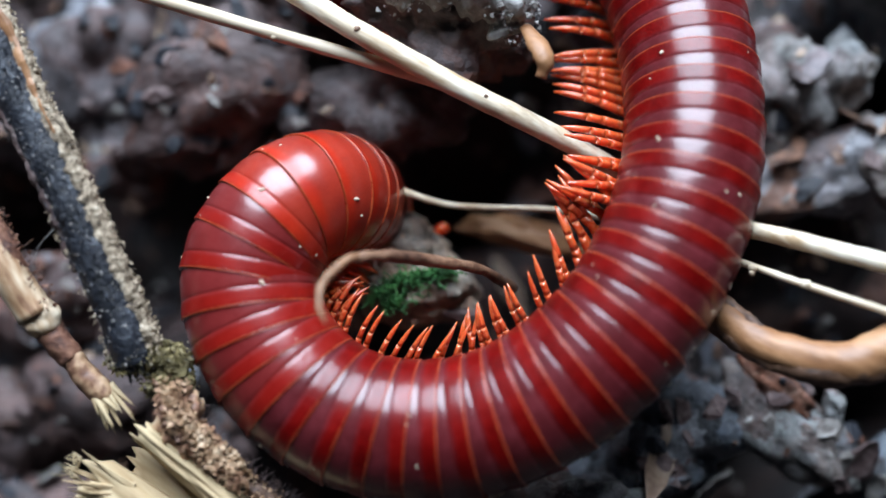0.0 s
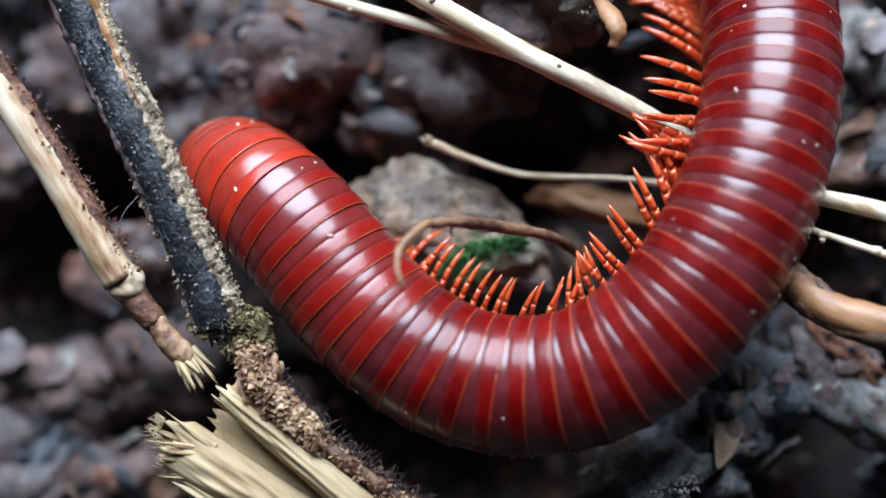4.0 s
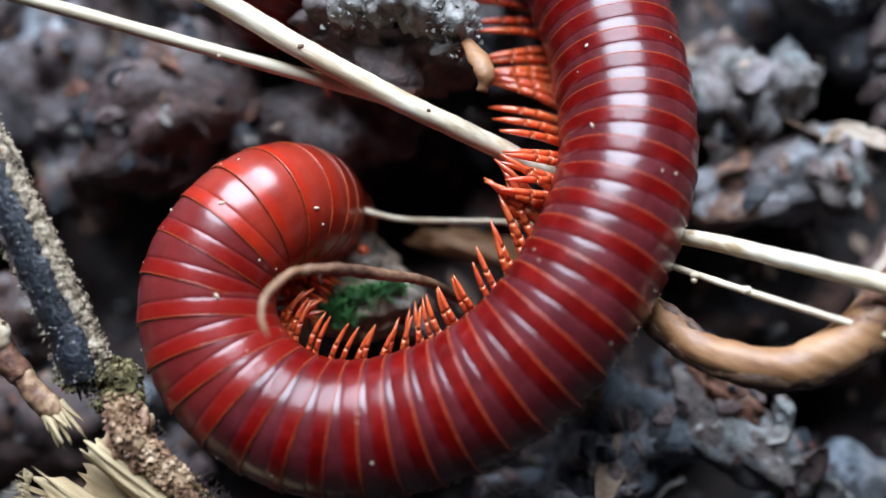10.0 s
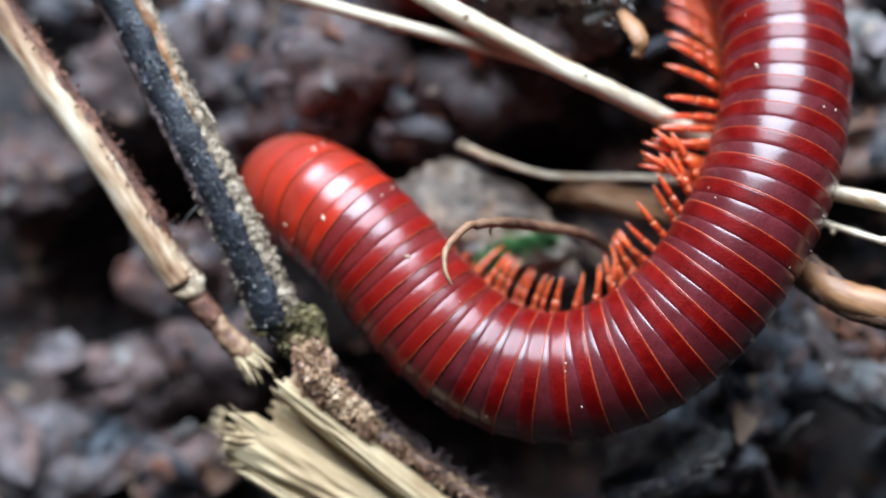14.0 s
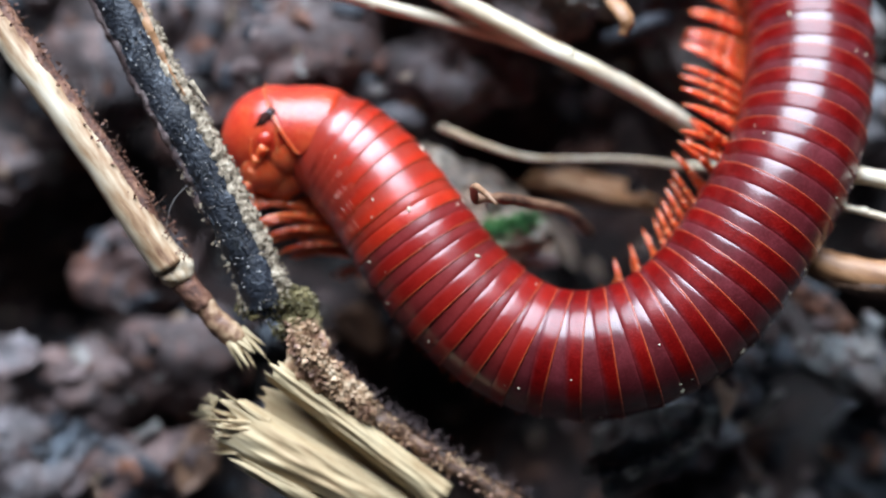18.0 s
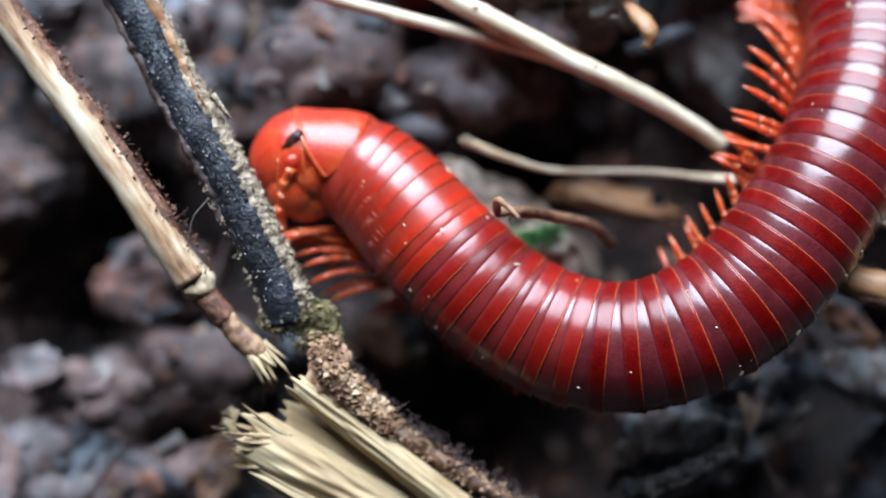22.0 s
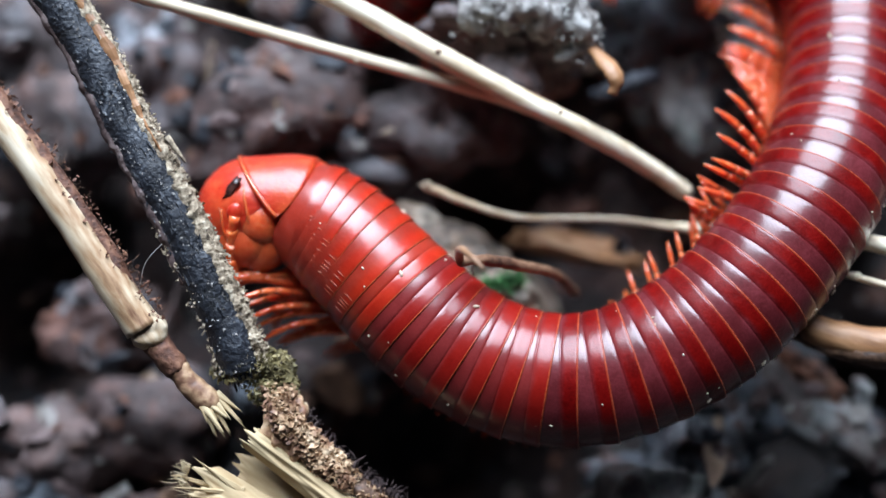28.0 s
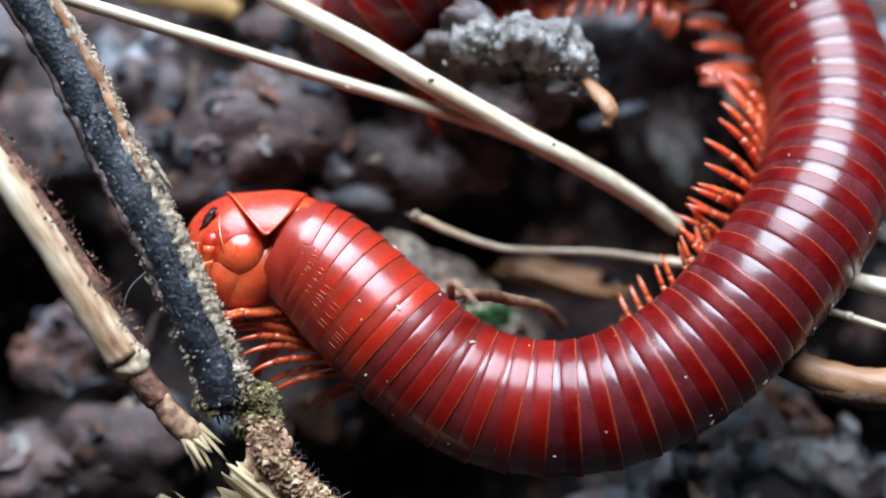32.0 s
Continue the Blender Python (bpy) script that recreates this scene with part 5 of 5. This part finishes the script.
bend(6, 26, (-13.10, 3.80, -1.50), (-12.20, 3.30, 0.20), (-11.10, 2.90, 1.90), (-10.00, 2.40, 3.40), (-8.70, 1.70, 4.80), (-7.10, 0.64, 5.30), (-5.20, -1.12, 5.30), (-3.40, -2.95, 5.30), (-1.03, -4.81, 5.30), (1.78, -6.02, 5.30), (5.87, -6.12, 5.80), (9.40, -3.83, 6.60), (11.75, -0.32, 6.70), (13.25, 4.90, 5.80), (13.04, 10.25, 4.20), (11.70, 15.42, 3.80), (7.50, 18.57, 4.90), (1.80, 16.60, 4.80), (-2.80, 13.60, 2.70), (-2.80, 13.40, -2.90), (-1.60, 14.80, -8.60))
bend(7, 26, (-9.70, 5.60, -1.20), (-9.10, 4.90, 0.60), (-8.50, 4.10, 2.30), (-7.90, 3.20, 4.00), (-7.10, 1.90, 5.20), (-6.00, 0.15, 5.30), (-4.50, -1.98, 5.30), (-2.80, -3.80, 5.30), (-0.33, -5.57, 5.30), (2.61, -6.28, 5.40), (6.64, -5.69, 6.00), (10.04, -3.23, 6.70), (12.39, 0.41, 6.80), (13.45, 5.74, 5.70), (13.02, 10.97, 4.00), (11.46, 16.04, 3.60), (6.68, 18.46, 4.70), (1.20, 16.30, 4.60), (-3.10, 13.10, 2.10), (-2.60, 13.50, -3.70), (-1.40, 15.00, -9.40))
bend(7.5, 10, (-8.10, 5.80, -1.20), (-7.80, 5.10, 0.60), (-7.50, 4.30, 2.40), (-7.10, 3.40, 4.20), (-6.60, 1.90, 5.30), (-6.00, -0.04, 5.30), (-4.70, -2.25, 5.30), (-2.80, -3.97, 5.30), (-0.23, -5.54, 5.30), (2.72, -6.15, 5.40), (6.78, -5.29, 6.10), (9.97, -2.63, 6.70), (12.28, 0.98, 6.80), (13.56, 6.20, 5.60), (13.23, 11.54, 4.00), (11.58, 16.51, 3.60), (6.37, 18.42, 4.60), (0.90, 16.10, 4.50), (-3.20, 13.00, 1.80), (-2.60, 13.60, -4.00), (-1.30, 15.00, -9.70))
bend(8, -8, (-3.40, 4.00, -1.20), (-3.20, 4.00, 0.80), (-3.20, 4.10, 2.80), (-3.70, 4.10, 4.70), (-4.90, 2.70, 5.30), (-5.30, 0.76, 5.30), (-4.80, -1.73, 5.30), (-3.40, -3.85, 5.30), (-1.00, -5.55, 5.30), (1.90, -6.35, 5.30), (5.74, -5.68, 5.80), (8.99, -3.34, 6.50), (11.39, -0.02, 6.70), (13.25, 4.89, 5.90), (12.99, 10.21, 4.20), (11.13, 15.14, 3.10), (6.97, 18.43, 4.80), (1.40, 16.40, 4.70), (-3.00, 13.30, 2.40), (-2.70, 13.50, -3.40), (-1.50, 14.90, -9.10))
bend(9, -8, (0.70, 2.80, -1.20), (0.70, 2.90, 0.80), (0.50, 3.00, 2.80), (-0.20, 3.20, 4.60), (-1.80, 2.50, 5.30), (-3.30, 1.08, 5.30), (-4.10, -1.29, 5.30), (-3.50, -3.70, 5.30), (-1.30, -5.70, 5.30), (1.50, -6.80, 5.30), (5.33, -6.36, 5.70), (8.77, -4.46, 6.50), (11.47, -1.35, 6.70), (13.34, 3.55, 6.10), (13.19, 8.84, 4.50), (11.76, 13.86, 3.30), (8.61, 18.33, 5.10), (2.80, 17.00, 5.10), (-2.10, 14.20, 3.20), (-3.00, 13.10, -1.90), (-1.80, 14.50, -7.60))
bend(10, -8, (-0.20, 2.90, -1.20), (-0.20, 2.90, 0.80), (-0.40, 3.10, 2.80), (-1.10, 3.10, 4.60), (-2.60, 2.30, 5.30), (-3.90, 0.67, 5.30), (-4.40, -1.80, 5.30), (-3.60, -4.12, 5.30), (-1.30, -6.12, 5.30), (1.50, -6.82, 5.30), (5.43, -6.07, 5.80), (8.79, -4.06, 6.50), (11.38, -0.84, 6.70), (13.25, 4.06, 6.00), (13.00, 9.25, 4.40), (11.45, 14.27, 3.20), (8.01, 18.42, 5.00), (2.30, 16.80, 4.90), (-2.50, 13.90, 3.00), (-2.90, 13.20, -2.40), (-1.70, 14.70, -8.10))
bend(11, 10, (-6.70, 4.80, -1.20), (-6.50, 4.10, 0.70), (-6.20, 3.30, 2.50), (-5.90, 2.40, 4.20), (-5.60, 0.80, 5.30), (-5.20, -1.23, 5.30), (-4.10, -3.52, 5.30), (-2.30, -5.23, 5.30), (0.39, -6.57, 5.30), (3.32, -6.94, 5.50), (7.08, -5.56, 6.20), (10.34, -3.01, 6.80), (12.43, 0.67, 6.90), (13.72, 5.80, 5.70), (13.16, 11.11, 4.00), (11.58, 16.16, 3.60), (6.69, 18.40, 4.70), (1.20, 16.30, 4.60), (-3.10, 13.10, 2.10), (-2.60, 13.50, -3.70), (-1.40, 15.00, -9.40))
bend(12, 26, (-10.20, 3.50, -1.20), (-9.50, 3.10, 0.60), (-8.80, 2.60, 2.40), (-8.00, 1.90, 4.10), (-6.80, 0.80, 5.20), (-5.50, -0.84, 5.30), (-4.00, -2.83, 5.30), (-2.20, -4.65, 5.30), (0.39, -6.18, 5.30), (3.31, -6.74, 5.40), (7.12, -5.78, 6.20), (10.19, -3.07, 6.80), (12.44, 0.41, 6.90), (13.92, 5.49, 5.80), (13.71, 10.78, 4.10), (12.21, 15.83, 3.60), (7.38, 18.40, 4.80), (1.70, 16.50, 4.70), (-2.90, 13.40, 2.60), (-2.80, 13.40, -3.10), (-1.50, 14.80, -8.80))
bend(13, 26, (-11.40, 2.40, -1.50), (-10.60, 2.30, 0.30), (-9.70, 2.00, 2.10), (-8.60, 1.60, 3.70), (-7.30, 0.90, 5.00), (-5.80, -0.35, 5.30), (-4.10, -2.38, 5.30), (-2.50, -4.30, 5.30), (-0.12, -6.13, 5.30), (2.80, -6.99, 5.40), (6.62, -6.42, 6.10), (9.90, -3.79, 6.70), (12.15, -0.31, 6.90), (13.83, 4.76, 6.00), (13.73, 9.94, 4.30), (12.34, 15.07, 3.90), (8.11, 18.49, 4.90), (2.30, 16.80, 4.90), (-2.50, 13.90, 3.00), (-2.90, 13.20, -2.40), (-1.70, 14.60, -8.10))
bend(14.5, 26, (-11.00, 2.40, 0.00), (-10.10, 2.40, 1.80), (-9.00, 2.10, 3.40), (-7.60, 1.60, 4.80), (-6.10, 0.50, 5.30), (-4.60, -0.87, 5.30), (-2.90, -2.95, 5.30), (-1.30, -4.88, 5.30), (1.09, -6.61, 5.30), (4.01, -7.27, 5.60), (7.78, -5.87, 6.40), (10.66, -2.89, 6.90), (12.79, 0.82, 7.00), (14.16, 5.89, 5.80), (14.18, 11.17, 4.00), (12.47, 16.21, 4.00), (7.42, 18.48, 4.80), (1.70, 16.50, 4.70), (-2.90, 13.40, 2.50), (-2.80, 13.40, -3.10), (-1.50, 14.80, -8.80))
bend(17, 42, (-10.10, 1.10, 4.30), (-8.90, 2.70, 4.50), (-7.10, 3.10, 4.80), (-5.30, 2.20, 4.90), (-4.00, 0.80, 5.10), (-2.80, -0.91, 5.20), (-1.40, -3.27, 5.30), (0.10, -5.32, 5.30), (2.46, -7.20, 5.30), (5.34, -8.05, 5.90), (9.39, -6.70, 6.70), (12.35, -3.37, 7.30), (14.39, 0.39, 7.30), (15.92, 5.71, 6.10), (16.26, 11.02, 4.30), (14.14, 16.02, 4.10), (8.94, 18.67, 5.00), (2.90, 17.00, 5.10), (-2.10, 14.20, 3.20), (-3.00, 13.10, -1.80), (-1.80, 14.50, -7.50))
bend(18, 46, (-10.50, 1.80, 4.30), (-9.10, 3.10, 4.50), (-7.20, 3.50, 4.70), (-5.50, 2.60, 4.90), (-4.20, 1.10, 5.10), (-3.00, -0.60, 5.20), (-1.60, -2.97, 5.30), (0.10, -4.92, 5.30), (2.46, -6.70, 5.30), (5.45, -7.34, 6.00), (9.41, -5.88, 6.70), (12.24, -2.47, 7.30), (14.59, 1.17, 7.30), (16.23, 6.43, 6.00), (16.36, 11.66, 4.40), (14.14, 16.66, 4.20), (8.63, 18.66, 4.90), (2.60, 16.90, 5.00), (-2.30, 14.00, 3.10), (-2.90, 13.20, -2.20), (-1.70, 14.60, -7.90))
bend(19, 46, (-10.70, 2.10, 4.30), (-9.20, 3.40, 4.50), (-7.30, 3.60, 4.70), (-5.70, 2.60, 4.90), (-4.30, 1.10, 5.10), (-3.00, -0.51, 5.20), (-1.40, -2.67, 5.30), (0.40, -4.42, 5.30), (2.87, -6.11, 5.40), (5.75, -6.74, 6.10), (9.71, -5.18, 6.80), (12.64, -1.87, 7.40), (14.89, 1.76, 7.40), (16.85, 6.93, 5.80), (16.79, 12.20, 4.40), (14.24, 17.10, 4.20), (8.54, 18.67, 4.90), (2.40, 16.90, 5.00), (-2.40, 14.00, 3.00), (-2.90, 13.20, -2.30), (-1.70, 14.60, -8.00))
bend(21, 46, (-10.30, 1.60, 4.30), (-8.80, 3.00, 4.50), (-6.90, 3.20, 4.70), (-5.20, 2.20, 4.90), (-3.90, 0.70, 5.10), (-2.60, -0.91, 5.20), (-0.80, -2.97, 5.30), (1.10, -4.62, 5.30), (3.67, -6.11, 5.60), (6.67, -6.44, 6.30), (10.53, -4.66, 7.00), (13.35, -1.36, 7.60), (15.59, 2.26, 7.50), (17.65, 7.45, 5.70), (17.28, 12.73, 4.40), (14.51, 17.41, 4.20), (8.52, 18.66, 4.80), (2.50, 16.90, 5.00), (-2.30, 14.00, 3.10), (-2.90, 13.20, -2.20), (-1.70, 14.60, -7.90))
bend(23, 46, (-10.20, 1.00, 4.30), (-8.90, 2.40, 4.50), (-7.00, 2.80, 4.70), (-5.30, 1.80, 4.90), (-3.90, 0.30, 5.10), (-2.60, -1.19, 5.20), (-0.80, -3.21, 5.30), (1.20, -4.75, 5.30), (3.88, -5.92, 5.60), (6.85, -6.12, 6.40), (10.70, -4.39, 7.10), (13.55, -1.21, 7.60), (15.99, 2.35, 7.50), (18.17, 7.42, 5.70), (18.08, 12.66, 4.30), (15.06, 17.21, 4.20), (9.15, 18.67, 4.90), (3.00, 17.10, 5.20), (-1.90, 14.30, 3.30), (-3.00, 13.10, -1.60), (-1.90, 14.50, -7.40))
bend(25, 46, (-10.50, 0.70, 4.30), (-9.20, 2.20, 4.50), (-7.30, 2.80, 4.80), (-5.60, 2.00, 4.90), (-4.20, 0.50, 5.10), (-2.80, -0.98, 5.20), (-1.00, -2.88, 5.30), (1.10, -4.42, 5.30), (3.79, -5.69, 5.60), (6.76, -5.69, 6.30), (10.46, -4.06, 7.10), (13.52, -0.99, 7.60), (15.87, 2.58, 7.50), (18.16, 7.65, 5.70), (17.86, 12.89, 4.30), (14.85, 17.45, 4.20), (8.84, 18.69, 4.90), (2.70, 17.00, 5.10), (-2.20, 14.20, 3.20), (-3.00, 13.10, -1.90), (-1.80, 14.50, -7.70))
bend(26, 46, (-10.30, 0.90, 4.30), (-9.00, 2.40, 4.50), (-7.20, 2.90, 4.80), (-5.50, 1.90, 4.90), (-4.20, 0.50, 5.10), (-2.80, -1.07, 5.20), (-1.00, -2.96, 5.30), (1.10, -4.50, 5.30), (3.89, -5.57, 5.60), (6.76, -5.47, 6.30), (10.56, -3.72, 7.10), (13.42, -0.56, 7.60), (15.78, 3.12, 7.40), (17.84, 8.13, 5.50), (18.80, 13.61, 3.80), (15.45, 17.70, 4.00), (9.14, 18.51, 4.90), (3.00, 17.10, 5.20), (-2.00, 14.30, 3.30), (-3.00, 13.10, -1.70), (-1.80, 14.50, -7.40))
bend(29, 46, (-10.30, 0.60, 4.30), (-9.20, 2.20, 4.50), (-7.40, 2.90, 4.80), (-5.60, 2.10, 5.00), (-4.20, 0.70, 5.10), (-2.80, -0.76, 5.20), (-1.00, -2.72, 5.30), (1.00, -4.15, 5.30), (3.79, -5.22, 5.60), (6.76, -5.22, 6.30), (10.50, -3.47, 7.10), (13.65, -0.71, 7.70), (16.35, 2.65, 7.60), (18.68, 7.63, 5.70), (19.20, 13.14, 3.90), (15.78, 17.41, 3.90), (9.61, 18.43, 5.00), (3.30, 17.20, 5.30), (-1.70, 14.50, 3.50), (-3.10, 13.00, -1.30), (-1.90, 14.40, -7.00))
bend(32, 46, (-10.20, 0.20, 4.30), (-9.00, 1.80, 4.50), (-7.20, 2.50, 4.80), (-5.50, 1.70, 4.90), (-4.00, 0.30, 5.10), (-2.60, -1.16, 5.30), (-0.70, -2.92, 5.30), (1.40, -4.35, 5.30), (4.30, -5.02, 5.70), (7.17, -4.82, 6.40), (10.83, -2.85, 7.20), (13.77, 0.13, 7.70), (16.48, 3.58, 7.30), (18.51, 8.75, 5.40), (17.84, 14.14, 3.70), (14.02, 18.06, 4.10), (7.67, 18.43, 4.70), (1.60, 16.50, 4.70), (-2.90, 13.40, 2.50), (-2.80, 13.40, -3.10), (-1.50, 14.80, -8.80))


def line_at(t):
    """The body's line and lean at any time, gliding between the bends."""
    ts = [b[0] for b in BENDS]
    i = max(0, min(len(ts) - 2, int(np.searchsorted(ts, t, side="right")) - 1))
    t0, t1 = ts[i], ts[i + 1]
    u = (t - t0) / (t1 - t0)

    def slope(j, col):
        if j == 0 or j == len(ts) - 1:
            return 0 * BENDS[j][col]
        return (BENDS[j + 1][col] - BENDS[j - 1][col]) / (ts[j + 1] - ts[j - 1])
    h = t1 - t0
    out = []
    for col in (2, 1):
        a, b = BENDS[i][col], BENDS[i + 1][col]
        m0, m1 = slope(i, col) * h, slope(i + 1, col) * h
        lim = 3 * np.abs(b - a)
        m0, m1 = np.clip(m0, -lim, lim), np.clip(m1, -lim, lim)
        out.append((2 * u ** 3 - 3 * u ** 2 + 1) * a + (u ** 3 - 2 * u ** 2 + u) * m0 + (3 * u ** 2 - 2 * u ** 3) * b + (u ** 3 - u ** 2) * m1)
    return out


def smooth_line(pts):
    n = np.arange(0, 80.01, 0.5)
    c = np.vstack([2 * pts[0] - pts[1], pts, 2 * pts[-1] - pts[-2]])
    s = np.r_[2 * ALONG[0] - ALONG[1], ALONG, 2 * ALONG[-1] - ALONG[-2]]
    res = []
    for v in n:
        i = int(np.clip(np.searchsorted(s, v, side="right") - 1, 1, len(s) - 3))
        h = s[i + 1] - s[i]
        u = (v - s[i]) / h
        m0 = (c[i + 1] - c[i - 1]) / (s[i + 1] - s[i - 1]) * h
        m1 = (c[i + 2] - c[i]) / (s[i + 2] - s[i]) * h
        res.append((2 * u ** 3 - 3 * u ** 2 + 1) * c[i] + (u ** 3 - 2 * u ** 2 + u) * m0 + (3 * u ** 2 - 2 * u ** 3) * c[i + 1] + (u ** 3 - u ** 2) * m1)
    return n, np.array(res)


REAR_ROLL = -24.0


def motions():
    times = [i * 0.5 for i in range(65)]
    tables = []
    for t in times:
        pts, roll = line_at(t)
        n, c = smooth_line(pts)
        for _ in range(12):
            c[1:-1] = 0.25 * c[:-2] + 0.5 * c[1:-1] + 0.25 * c[2:]
        for _ in range(0 if t > 15 else 10):  # the ducked fore part bends more gently
            c[1:22] = 0.25 * c[:21] + 0.5 * c[1:22] + 0.25 * c[2:23]
        s = np.r_[0, np.cumsum(np.linalg.norm(np.diff(c, axis=0), axis=1))]
        late = min(1.0, max(0.0, (t - 14.5) / 2.5))  # the fore part is raised and leans from here on
        k = int(np.searchsorted(s, 1.6))
        tilt = (c[0] - c[k]) / np.linalg.norm(c[0] - c[k]) * (1, 1, 0)
        c = c - np.outer((1 - late) * 0.12 * np.clip(7 - s, 0, 6) ** 2, tilt)  # before that its tip is curled under
        s = np.r_[0, np.cumsum(np.linalg.norm(np.diff(c, axis=0), axis=1))]
        tangent = -np.gradient(c, axis=0)
        tangent /= np.linalg.norm(tangent, axis=1)[:, None]
        side = np.cross((0, 0, 1), tangent)
        side /= np.linalg.norm(side, axis=1)[:, None]
        for j in range(int(np.searchsorted(s, 10.0)), -1, -1):  # carried on to the head without a twist
            v = side[j + 1] - tangent[j] * side[j + 1].dot(tangent[j])
            side[j] = (1 - late) * v / np.linalg.norm(v) + late * side[j]
        tables.append((t, s, c, side, late, float(roll)))
    for ob, at in RINGS:
        rows = []
        for t, s, c, side, late, roll in tables:
            duck = 2.1 * (1 - late)  # at first the fore part dips further down
            here = at - duck
            p = Vector([np.interp(here, s, c[:, k]) for k in range(3)])
            if here < 0:
                p += Vector(c[0] - c[4]).normalized() * -here
            a = Vector([np.interp(max(0, here - 0.8), s, c[:, k]) for k in range(3)])
            b = Vector([np.interp(max(0, here) + 0.8, s, c[:, k]) for k in range(3)])
            fwd = (a - b).normalized()
            left = Vector([np.interp(max(0, here), s, side[:, k]) for k in range(3)])
            left = (left - fwd * left.dot(fwd)).normalized()
            up = fwd.cross(left)
            knots = (4.3, 5.6, 9 + 4 * late, 11 + 11 * late, 16 + 18 * late)
            turn = late * float(np.interp(t, (19, 26, 29, 30, 31, 32), (22, 26, 36, 43, 43, 52)))
            front = 8 * (1 - late) + roll * late
            lean = radians(float(np.interp(at, knots, (front + turn, front + 0.6 * turn, 8 - 6 * late, 8 - 6 * late, REAR_ROLL))))
            up, left = up * math.cos(lean) - left * math.sin(lean), left * math.cos(lean) + up * math.sin(lean)
            m = Matrix((fwd, left, up)).transposed().to_4x4()
            nod = late * float(np.interp(at, (2.3, 4.25, 5.65, 6.4, 9.0), (22, 14, 9, 7, 0)))  # the head turns aside, towards the twig
            m = Matrix.Rotation(radians(nod), 4, "Z") @ m
            m.translation = p * MM
            rows.append((t, m))
        walk(ob, rows)
    # the tendril's tip is pushed up by the passing body
    for tip, joint in SPRINGY:
        low = Matrix.Translation(joint * MM)
        high = low @ Matrix.Rotation(radians(48), 4, Vector((-0.8, 0.6, 0.0)))
        walk(tip, [(0, low), (14, low), (17, high), (32, high)])
    # the legs step in a slow wave that runs along the body
    for leg, i, q, sd, at, a0, b0 in LEGS:
        if sd > 0 and i > 8:
            continue
        rows = []
        for t in range(0, 33, 1):
            ph = 2 * math.pi * ((2 * i + q) / 15.0 - 0.3 * t)
            swing, lift = (9 if i < 22 else 15) * math.sin(ph) + a0 - 6, 7 * math.cos(ph) + b0
            if sd > 0:
                out = min(1.0, max(0.0, (t - 14.5) / 2.5))
                lift += -82 * (1 - out) - (20 + 22 * max(0, i - 6)) * out
                swing += (-34 + 0.8 * i) * out
            else:
                out = min(1.0, max(0.0, (t - 14.5) / 2.5))
                bunch = float(np.interp(t, (0, 9, 14.5, 21, 32), (29, 29, 26.4, 23.4, 22)))
                gather = max(0.0, 1 - abs(i - bunch) / 4.5)  # legs that bunch up over the straw's tip
                swing = swing * (1 - gather) + gather * 17 * (bunch - i - 0.5 + 0.5 * q)
                free = float(np.interp(t, (1, 2, 7, 8, 10.4, 12, 14), (0, 1, 1, 0, 0, 1, 1)))
                lift += 9 * gather
                swing += 24 * min(1.0, max(0.0, (i - 12) / 3)) * (1 - gather)  # they trail
                lift -= 58 * free * min(1.0, max(0.0, (12 + 5 * out - i) / 2))
            m = Euler((radians(lift * sd), 0, radians(swing * sd))).to_matrix().to_4x4()
            m.translation = at
            rows.append((float(t), m))
        walk(leg, rows)
    # the antennae feel about, one out beside the lowered head, and later both are folded forward
    folded = [(15.5, -40, -30), (17, -108, -22), (19, -116, -22), (21, -110, -28), (24, -118, -24), (27.5, -110, -28), (30, -116, -22), (32, -110, -26)]
    feeling = [(0, 100, 78), (1, 96, 36), (1.5, 30, 20), (2, -40, 0), (2.5, -70, 0), (6, -70, 0), (6.5, -25, 0), (7, 12, 0), (7.5, 25, 16), (8, 42, 36), (8.5, 66, 34), (9, 90, 30), (10, 90, 24), (11, 60, 24), (11.5, 0, 10), (12, -60, 0), (14, -70, 0)]
    hanging = [(0, -60, 5), (3, -50, -8), (7, -64, 6), (10, -52, -6), (14, -60, 0)]
    for ob, sd in ANTENNAE:
        rows = []
        for t, out, lift in (hanging if sd > 0 else feeling) + folded:
            m = Euler((radians(lift * sd), 0, radians(out * sd))).to_matrix().to_4x4()
            m.translation = Vector((0.45, 2.30 * sd, 0.50)) * MM
            rows.append((t, m))
        walk(ob, rows)


MILLIPEDE, RINGS = build_millipede()
motions()
